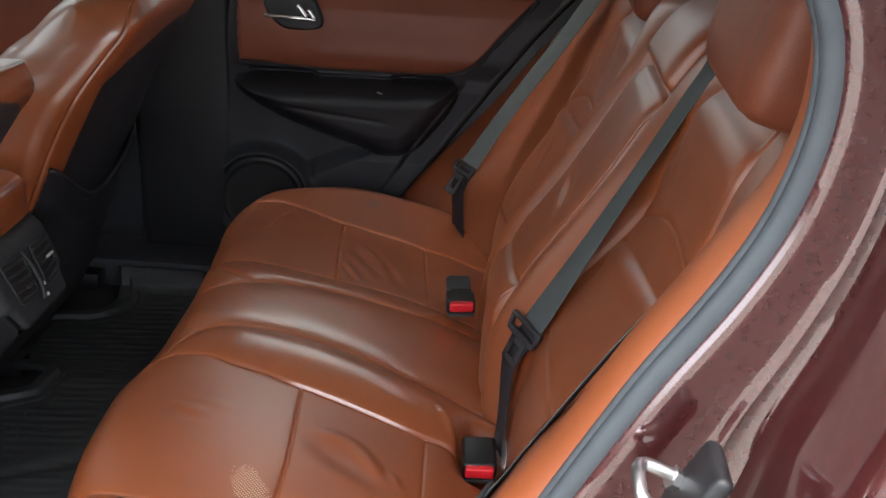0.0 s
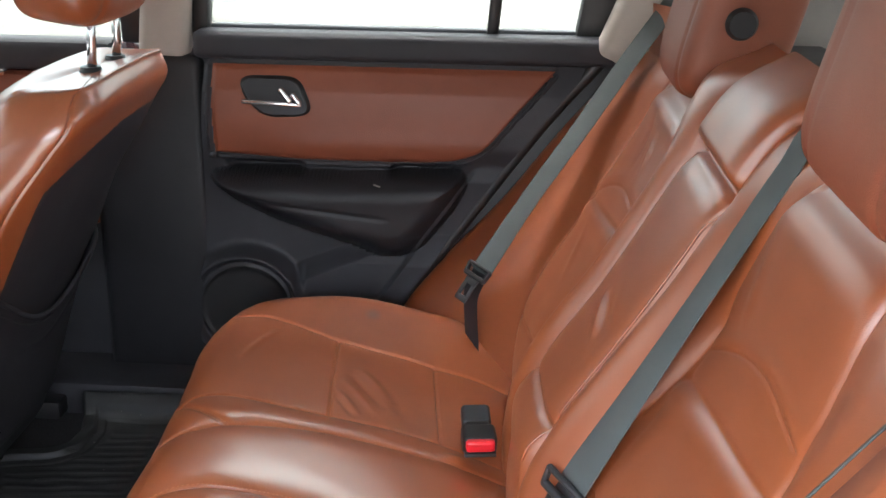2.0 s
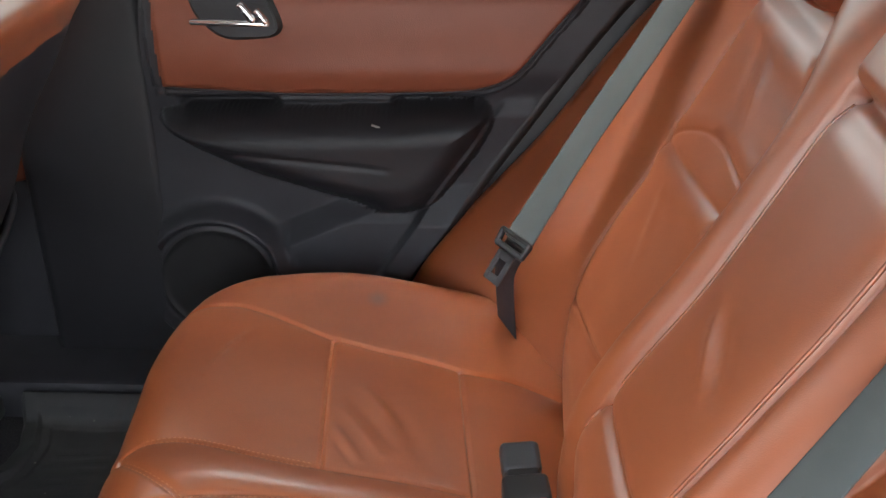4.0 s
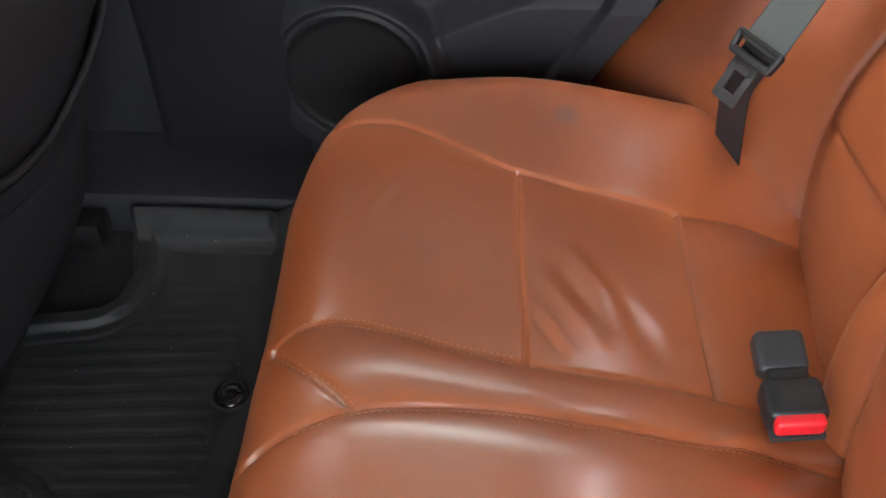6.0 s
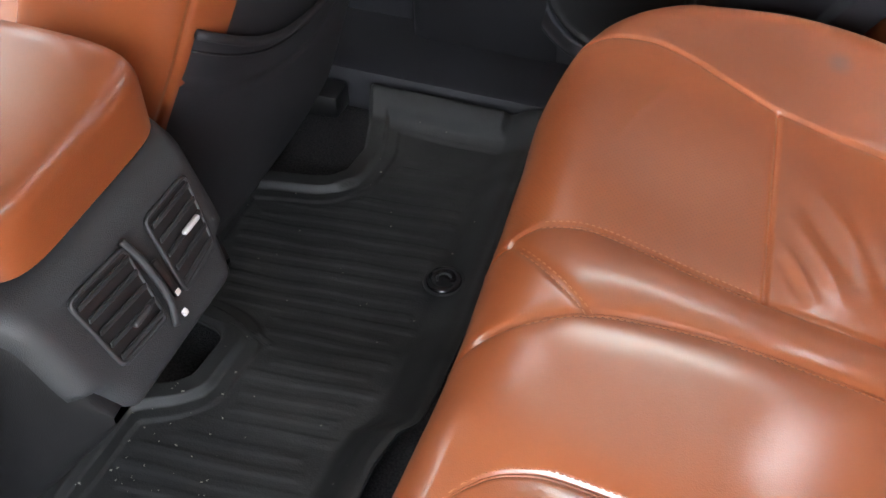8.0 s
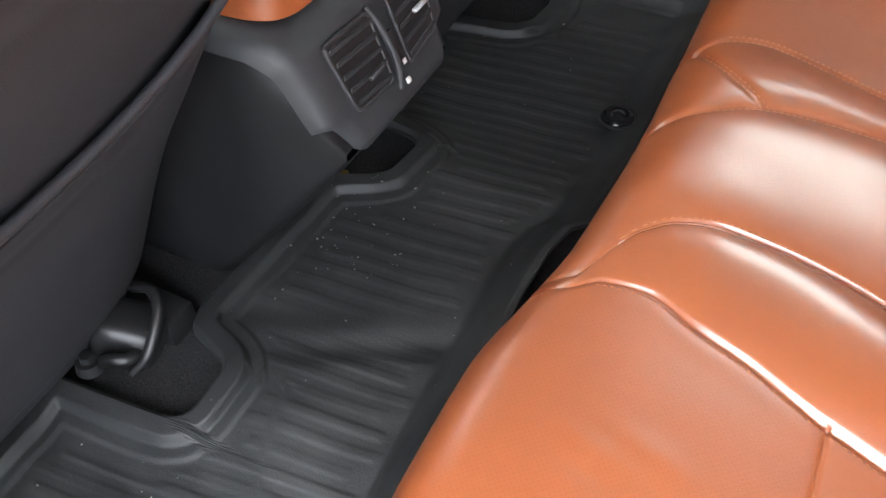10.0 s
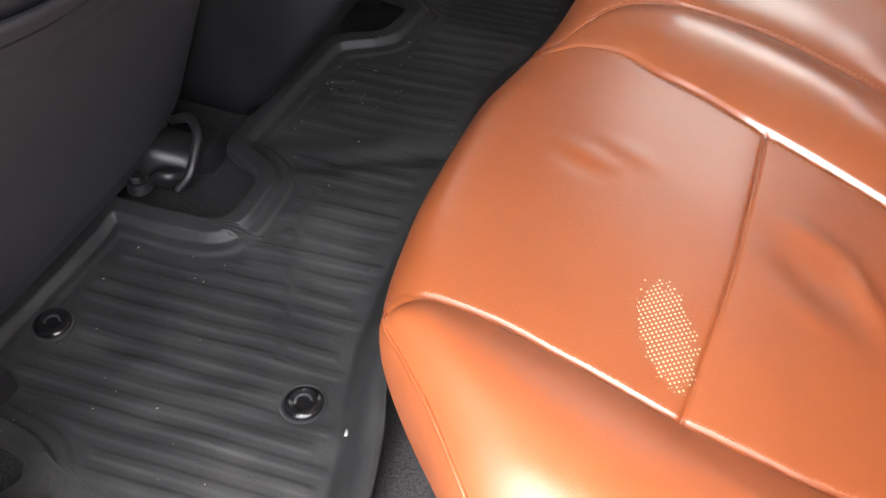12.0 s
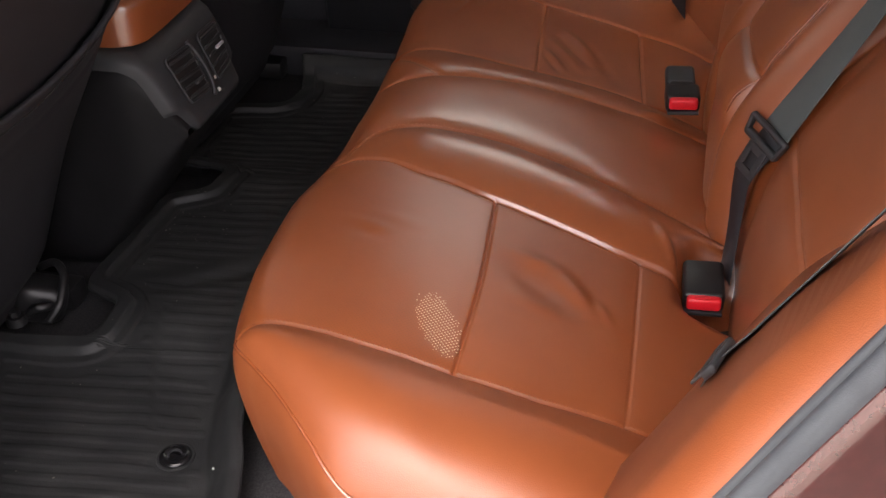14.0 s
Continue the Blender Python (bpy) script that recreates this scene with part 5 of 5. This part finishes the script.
# ---- centre console with rear air vents ----
def build_console():
    con = thing("centre_console", (-0.6, 0.0, 0.40), "charcoal plastic centre console with rear air vents", "console")
    # lofted lower body, black and set in under the hood
    xs = np.array([-1.05, -0.535, -0.48, -0.430, -0.405, -0.385, -0.372, -0.362, -0.356])
    tops = np.array([0.735, 0.740, 0.742, 0.740, 0.730, 0.708, 0.682, 0.660, 0.648])
    lows = np.array([0.40, 0.41, 0.47, 0.535, 0.568, 0.594, 0.612, 0.627, 0.638])
    half = np.array([0.130, 0.127, 0.120, 0.110, 0.102, 0.096, 0.092, 0.088, 0.084])
    xx = np.linspace(xs[0], xs[-1], 70)
    tt, ll, hh = curve1(xs, tops)(xx), curve1(xs, lows)(xx), curve1(xs, half)(xx)
    k = 48
    a = np.linspace(-np.pi, np.pi, k)
    pw = lambda q, e: np.sign(q) * np.abs(q) ** e
    p = np.stack([np.repeat(xx[:, None], k, 1), (0.002 - 0.020 * step((xx + 0.52) / 0.12))[:, None] + hh[:, None] * pw(np.sin(a), 0.31)[None], (tt + ll)[:, None] / 2 + (tt - ll)[:, None] / 2 * pw(np.cos(a), 0.31)[None]], -1)
    raw("console_body", p.reshape(-1, 3), grid_faces(70, k)[:, ::-1], M_FLANK, con, "black plastic console flank")
    # vent face: leaning plane
    up = Vector((-0.40, 0, 0.92)).normalized()
    nrm = Vector((0.92, 0, 0.40))
    nrm.normalize()
    base = Vector((-0.3440, 0.0, 0.640))
    put = lambda y, h, d: base + up * h + Vector((0, y, 0)) + nrm * d
    # hood: one moulding that runs back under the lid, bends down over the vents and curls in below them
    prof = smooth_path([(-0.70, 0.750), (-0.56, 0.752), (-0.46, 0.756), (-0.425, 0.755), (-0.404, 0.748), (-0.390, 0.7375), (-0.3815, 0.7235), (-0.370, 0.6985), (-0.359, 0.6735), (-0.350, 0.6535), (-0.3475, 0.6455), (-0.3505, 0.6385), (-0.360, 0.6345), (-0.385, 0.632)], 90)
    arc = np.r_[0, np.cumsum(np.linalg.norm(np.diff(prof, axis=0), axis=1))]
    key_s = np.interp((-0.46, -0.404, -0.3815, -0.359, -0.3475), prof[:76, 0], arc[:76])
    lo = curve1([0, *key_s, arc[-1]], [-0.128, -0.128, -0.124, -0.119, -0.113, -0.103, -0.085])(arc)
    hi = curve1([0, *key_s, arc[-1]], [0.122, 0.108, 0.096, 0.090, 0.083, 0.070, 0.055])(arc)
    u = np.linspace(-1, 1, 60)
    flare = np.clip((np.abs(u) - 0.80) / 0.20, 0, 1)
    drop = 0.020 * (1 - np.sqrt(1 - flare ** 2 * 0.9999))
    tan = np.gradient(prof, axis=0)
    tan /= np.linalg.norm(tan, axis=1, keepdims=True)
    nor = np.stack([-tan[:, 1], tan[:, 0]], 1)
    q = prof[:, None] - nor[:, None] * drop[None, :, None]
    yy = (lo + hi)[:, None] / 2 + (hi - lo)[:, None] / 2 * np.sign(u)[None] * (1 - (1 - np.abs(u)) ** 1.0)[None]
    hood = np.stack([q[..., 0], yy, q[..., 1]], -1)
    panel = raw("vent_panel", hood.reshape(-1, 3), grid_faces(90, 60), M_CONSOLE, con, "charcoal plastic hood round the air vents")
    # seam where the hood meets the front moulding
    tube("hood_seam", hood[22] + np.array((0.0, 0.0, 0.0006)), 0.0009, M_BLACK, panel, "", 6)
    m = Matrix((Vector((0, 1, 0)), up, Vector((0, 1, 0)).cross(up))).transposed()
    for corners, knob in (([(-0.080, 0.099), (-0.018, 0.094), (-0.024, 0.031), (-0.076, 0.036)], 0.052), ([(0.010, 0.094), (0.065, 0.093), (0.051, 0.036), (0.004, 0.031)], 0.066)):
        (a0, h0), (a1, h1), (a2, h2), (a3, h3) = corners
        vr = closed_path(corners, 110)
        bm = bmesh.new()
        prism(bm, vr, lambda q, h, d: put(q, h, 0.0013 + d), 0.0012)
        cavity = part("air_vent", bm, M_BLACK, panel, "black louvred air vent")
        tube("vent_rim", [put(q, h, 0.0016) for q, h in vr], 0.0021, M_CONSOLE, cavity, "", 8, True)
        for i in range(5):
            f_ = (i + 0.55) / 5.1
            lo_, hi_ = a3 + (a0 - a3) * f_ + 0.002, a2 + (a1 - a2) * f_ - 0.002
            h = (h3 + h2) / 2 + (h0 + h1 - h2 - h3) / 2 * f_
            tilt_ = math.degrees(math.atan2((h2 + (h1 - h2) * f_) - (h3 + (h0 - h3) * f_), hi_ - lo_))
            bm = bmesh.new()
            rbox(bm, put((lo_ + hi_) / 2, h, 0.0040), (hi_ - lo_, 0.0050, 0.0018), 0.0006, m @ rot(0, 0, tilt_) @ rot(24, 0, 0))
            part("slat", bm, M_GUIDE, cavity)
        for i in range(3):
            bm = bmesh.new()
            q_ = (a0 + a3) / 2 + ((a1 + a2) / 2 - (a0 + a3) / 2) * (i + 1) / 4
            rbox(bm, put(q_, (h0 + h1 + h2 + h3) / 4, 0.0016), (0.0014, 0.054, 0.0016), 0, m)
            part("fin", bm, M_BLACK, cavity)
        bm = bmesh.new()
        rbox(bm, put((a0 + a1 + a2 + a3) / 4 + 0.006, knob, 0.0080), (0.021, 0.0042, 0.005), 0.0018, m, 3)
        part("vent_knob", bm, M_SILVER if knob > 0.06 else M_TONGUE, cavity, "silver vent adjusting tab" if knob > 0.06 else "dark grey vent adjusting tab")
    # bowed bar, wheel and marks between the vents
    tube("divider", smooth_path([put(-0.016, 0.098, 0.001), put(-0.014, 0.080, 0.0045), (put(-0.0135, 0.055, 0.0055)), put(-0.016, 0.034, 0.0045), put(-0.020, 0.020, 0.001)], 24), 0.0034, M_CONSOLE, panel, "", 8)
    bm = bmesh.new()
    rbox(bm, put(-0.004, 0.052, 0.0020), (0.007, 0.034, 0.005), 0.002, m)
    part("thumb_wheel", bm, M_BLACK, panel)
    for q_, h in ((-0.009, 0.022), (-0.004, 0.038)):
        bm = bmesh.new()
        rbox(bm, put(q_, h, 0.0035), (0.0055, 0.0055, 0.003), 0.0014, m)
        part("vent_mark", bm, M_WHITE, panel, "small white mark")
    # arm rest lid
    n, mm = 46, 80
    th, ph = np.linspace(-np.pi / 2, np.pi / 2, n), np.linspace(-np.pi, np.pi, mm)
    T, F = np.meshgrid(th, ph, indexing="ij")
    sp = lambda q, e: np.sign(q) * np.abs(q) ** e
    U = (T + np.pi / 2) / np.pi
    phi = np.clip((U - 0.40) / 0.60, 0, 1) * np.pi / 2
    wide = np.where(U < 0.15, 0.96 + 0.04 * np.sin(U / 0.15 * np.pi / 2), np.where(U < 0.40, 1.0, np.clip(np.cos(phi), 0, 1) ** 0.45))
    high = np.where(U < 0.15, 0.0, np.where(U < 0.40, 0.028 * (U - 0.15) / 0.25, 0.028 + 0.042 * np.sin(phi) ** 0.45))
    wide = np.where(U < 0.02, wide * U / 0.02, wide)
    p = np.stack([-0.605 + 0.205 * wide * sp(np.cos(F), 0.26), -0.006 + 0.102 * wide * sp(np.sin(F), 0.30), 0.757 + high], -1)
    raw("armrest_lid", p.reshape(-1, 3), grid_faces(n, mm)[:, ::-1], M_LEATHER, con, "padded tan leather armrest lid")
    return con


build_console()


# ---- rubber floor mat ----
def build_mat():
    mat = thing("floor_mat", (-0.35, 0.0, 0.405), "black ribbed rubber floor mat, dusty, with moulded rim", "floor mat")
    nx, ny = 130, 640
    Y = np.linspace(-0.645, 0.556, ny)
    fk = [(-0.65, -0.440), (-0.605, -0.446), (-0.590, -0.455), (-0.584, -0.480), (-0.580, -0.595), (-0.284, -0.590), (-0.281, -0.47), (-0.274, -0.452), (-0.262, -0.444), (-0.222, -0.441), (-0.213, -0.446), (-0.206, -0.462), (-0.202, -0.482), (-0.192, -0.498), (-0.170, -0.507),
          (-0.109, -0.505), (0.026, -0.500), (0.044, -0.494), (0.056, -0.474), (0.064, -0.454), (0.078, -0.440), (0.128, -0.436), (0.140, -0.444), (0.147, -0.47), (0.152, -0.545), (0.17, -0.56), (0.385, -0.56), (0.398, -0.50), (0.410, -0.450), (0.426, -0.436),
          (0.468, -0.432), (0.545, -0.455), (0.607, -0.468)]
    rk = [(-0.65, -0.100), (-0.60, -0.115), (-0.568, -0.122), (-0.522, -0.142), (-0.490, -0.152), (-0.455, -0.164), (-0.420, -0.180), (-0.35, -0.203), (-0.20, -0.214), (-0.126, -0.220), (-0.03, -0.229), (0.03, -0.230), (0.072, -0.223), (0.088, -0.211), (0.137, -0.209), (0.24, -0.216), (0.36, -0.224), (0.607, -0.235)]
    front = np.interp(Y, *np.array(fk).T)
    back = np.interp(Y, *np.array(rk).T)
    ker = np.ones(5) / 5
    front = np.convolve(np.pad(front, 2, "edge"), ker, "valid")
    back = np.convolve(np.pad(back, 2, "edge"), ker, "valid")
    u = np.linspace(0, 1, nx)[:, None]
    u = u + 0.06 * np.sin(2 * np.pi * u) * -0.9 / (2 * np.pi) * 2
    X = front[None] + u * (back - front)[None]
    Yg = np.broadcast_to(Y[None], X.shape)
    # distance to the outline
    line = np.concatenate([np.stack([front, Y], 1), np.stack([back, Y], 1), np.stack([np.linspace(front[0], back[0], 60), np.full(60, Y[0])], 1), np.stack([np.linspace(front[-1], back[-1], 60), np.full(60, Y[-1])], 1)])
    far_apart = np.linalg.norm(np.diff(line, axis=0), axis=1)
    line = np.concatenate([line] + [line[k] + (line[k + 1] - line[k]) * np.linspace(0, 1, int(far_apart[k] / 0.002) + 1)[:, None] for k in np.where((far_apart > 0.003) & (far_apart < 0.15))[0]])
    pts = np.stack([X, Yg], -1).reshape(-1, 2)
    dist = np.full(len(pts), 9.0)
    for k in range(0, len(line), 60):
        dist = np.minimum(dist, np.sqrt(((pts[:, None] - line[None, k:k + 60]) ** 2).sum(-1)).min(1))
    dist = dist.reshape(X.shape)
    gap = back[None] - X                                   # distance to the edge along the bench
    is_back = step((0.05 - gap) / 0.01)
    z = 0.414 + 0 * X
    # flat-topped border with a sharp inner step, and a second, lower step beside it
    rim = step((0.027 - dist) / 0.005) * (1 - is_back)
    z = z + 0.0095 * rim + 0.0022 * step((0.042 - dist) / 0.004) * (1 - is_back) - 0.007 * step((0.006 - dist) / 0.006) * (1 - is_back)
    # the flange along the bench slopes up and ends in a thin lip
    rise = np.interp(Y, [-0.65, -0.50, -0.40, -0.25, -0.10, 0.07, 0.10, 0.60], [0.05, 0.046, 0.046, 0.034, 0.026, 0.024, 0.016, 0.016])[None]
    z = z + rise * step((0.052 - gap) / 0.040) + 0.0025 * bell(gap - 0.006, 0.005)
    # ribs run fore and aft in panels, narrow and softly rounded, each a little uneven
    wob = Yg - 0.11 * (X + 0.4) + 0.0006 * np.sin(X * 31 + Yg * 9)
    ph = 0.5 + 0.5 * np.cos(2 * np.pi * wob / 0.0205)
    rib = step((ph - 0.30) / 0.45)
    tall = 0.65 + 0.35 * np.sin(Yg * 173 + 1.1) * np.cos(Yg * 61)
    ends = 0.010 * np.sin(np.round(wob / 0.0205) * 2.3)
    bare = np.maximum.reduce([bell(Yg - (-0.150 + 0.42 * (X + 0.45)), 0.030), step((0.056 - dist + ends) / 0.010), bell(Yg - 0.040, 0.008), step((Yg - 0.47) / 0.02), step((0.070 - gap + ends) / 0.012),
                              bell(np.hypot(X + 0.262, Yg + 0.434), 0.032), bell(np.hypot(X + 0.262, Yg - 0.290), 0.032), bell(np.hypot(X + 0.538, Yg + 0.45), 0.035), bell(X + 0.330 - 0.05 * np.sin(Yg * 9), 0.008) * (Yg > -0.40) * (Yg < -0.20)])
    z = z + 0.0015 * rib * tall * (1 - bare)
    # tunnel hump, the lift at the door sides, and waves left by feet
    z = z + 0.026 * step((0.30 - np.abs(Yg + 0.05)) / 0.14) + 0.03 * step((Yg - 0.515) / 0.04) + 0.02 * step((-0.60 - Yg) / 0.045)
    z = z + 0.0012 * np.sin(X * 60 + 4 * np.sin(Yg * 20)) * np.sin(Yg * 45) - 0.005 * bell(Yg - (-0.165 + 0.55 * (X + 0.40)), 0.018) * step((X + 0.41) / 0.05) * step((-0.25 - X) / 0.03)
    P = np.stack([X, Yg, z], -1)
    # closed slab: top, sides and underside
    top = P.reshape(-1, 3)
    bot = top.copy()
    bot[:, 2] -= 0.005
    f = grid_faces(nx, ny)
    n0 = len(top)
    edge = [i * ny for i in range(nx)] + [(nx - 1) * ny + j for j in range(1, ny)] + [i * ny + ny - 1 for i in range(nx - 2, -1, -1)] + [j for j in range(ny - 2, 0, -1)]
    side = [(a, b, b + n0, a + n0) for a, b in zip(edge, edge[1:] + edge[:1])]
    raw("mat_body", np.vstack([top, bot]), [tuple(q) for q in f] + [tuple(q[::-1] + n0) for q in f] + side, M_RUBBER, mat)
    for x, y in ((-0.262, -0.434), (-0.538, -0.450), (-0.262, 0.290), (-0.54, 0.36)):
        zc = float(z[np.hypot(X - x, Yg - y) < 0.019].max()) - 0.0012
        spin = np.linspace(0, 2 * math.pi, 28, endpoint=False)

        def lathe(prof_):
            bm = bmesh.new()
            rings = [[bm.verts.new((x + r * math.cos(t), y + r * math.sin(t), zc + h)) for t in spin] for r, h in prof_]
            for lo, hi in zip(rings, rings[1:]):
                for i in range(28):
                    bm.faces.new((lo[i], lo[(i + 1) % 28], hi[(i + 1) % 28], hi[i]))
            bm.faces.new(rings[-1])
            return bm

        fx = part("fixing", lathe([(0.0190, 0.0), (0.0186, 0.0026), (0.0170, 0.0046), (0.0130, 0.0056), (0.0100, 0.0040), (0.0070, 0.0032)]), M_GLOSS, mat, "round glossy black mat fixing")
        part("fixing_ring", lathe([(0.0225, 0.0), (0.0222, 0.0016), (0.0206, 0.0020), (0.0192, 0.0010)]), M_RUBBER, fx)
        tube("fixing_mark", [(x + 0.0075 * math.cos(t), y + 0.0075 * math.sin(t), zc + 0.0046) for t in np.linspace(0.6, 3.9, 14)], 0.0013, M_GUIDE, fx, "", 6)
    return P, X, Yg


MAT, MX, MY = build_mat()


def on_mat(x, y):
    j = int(np.clip(round((y + 0.645) / 1.201 * (MX.shape[1] - 1)), 0, MX.shape[1] - 1))
    return float(np.interp(x, MX[:, j], MAT[:, j, 2]))


# crumbs and dust on the mat
def build_crumbs():
    rng = random.Random(5)
    v, f = [], []
    for k in range(130):
        if k < 50:
            y, x = rng.gauss(-0.0, 0.05), rng.gauss(-0.44, 0.03)
        else:
            y, x = rng.uniform(-0.62, 0.56), rng.uniform(-0.54, -0.25)
        j = int(np.clip(round((y + 0.645) / 1.201 * (MX.shape[1] - 1)), 0, MX.shape[1] - 1))
        if not MX[2, j] < x < MX[-3, j]:
            continue
        z = on_mat(x, y)
        r = rng.uniform(0.0003, 0.0008) * (1.6 if rng.random() < 0.06 else 1)
        sx, ang = rng.uniform(0.7, 2.2), rng.uniform(0, 3.14)
        c, s = math.cos(ang), math.sin(ang)
        n = len(v)
        for a, b, h in ((-1, -1, 0), (1, -1, 0), (1, 1, 0), (-1, 1, 0), (0.2, -0.1, 1)):
            a, b = a * r * sx, b * r
            v.append((x + a * c - b * s, y + a * s + b * c, z + 0.0003 + h * r))
        f += [(n, n + 1, n + 4), (n + 1, n + 2, n + 4), (n + 2, n + 3, n + 4), (n + 3, n, n + 4), (n + 3, n + 2, n + 1, n)]
    tagged(raw("crumbs", v, f, M_DUST, None, smooth=False), "pale crumbs and dust specks on the rubber mat", "crumbs", kind="stuff")


build_crumbs()

# dry leaves on the yard
def build_leaf(x, y, a, size):
    bm = bmesh.new()
    k = 9
    L_, R_ = [], []
    for i in range(k):
        t = i / (k - 1)
        w = math.sin(math.pi * t) ** 0.8 * 0.32 * size
        h = 0.06 * size * math.sin(t * 5) + 0.02
        L_.append(bm.verts.new((x + (t - 0.5) * size * math.cos(a) - w * math.sin(a), y + (t - 0.5) * size * math.sin(a) + w * math.cos(a), h + w * 0.3)))
        R_.append(bm.verts.new((x + (t - 0.5) * size * math.cos(a) + w * math.sin(a), y + (t - 0.5) * size * math.sin(a) - w * math.cos(a), h + w * 0.3)))
    mid = [bm.verts.new(((p.co.x + q.co.x) / 2, (p.co.y + q.co.y) / 2, p.co.z - 0.1 * size * math.sin(math.pi * i / (k - 1)))) for i, (p, q) in enumerate(zip(L_, R_))]
    for i in range(k - 1):
        bm.faces.new((L_[i], L_[i + 1], mid[i + 1], mid[i]))
        bm.faces.new((mid[i], mid[i + 1], R_[i + 1], R_[i]))
    lf = part("leaf", bm, M_LEAF)
    tagged(lf, "curled dry brown leaf on the concrete", "leaf", "fallen leaves")


for x, y, a, s in ((0.05, 6.2, 0.4, 0.22), (0.75, 5.2, 1.9, 0.25), (1.0, 6.6, 0.9, 0.2), (1.9, 5.3, 2.4, 0.22), (-0.6, 5.0, 1.2, 0.14), (0.5, 4.4, 2.9, 0.12), (1.5, 7.4, 0.2, 0.2), (-1.6, 6.9, 1.1, 0.2)):
    build_leaf(x, y, a, s)


# a chip of white paint on the mat rim, and a brass stud in the carpet notch
chip = box_part("paint_chip", (-0.206, -0.452, on_mat(-0.206, -0.452) + 0.0012), (0.024, 0.0028, 0.0012), M_WHITE, None, 0.0005, rot(0, -38, -62))
tagged(chip, "small white paint fleck on the mat rim", "paint fleck")
stud = box_part("brass_stud", (-0.505, 0.082, 0.412), (0.014, 0.007, 0.008), M_BRASS, None, 0.003, rot(0, 10, 30))
tagged(stud, "small brass stud beside the console foot", "stud")
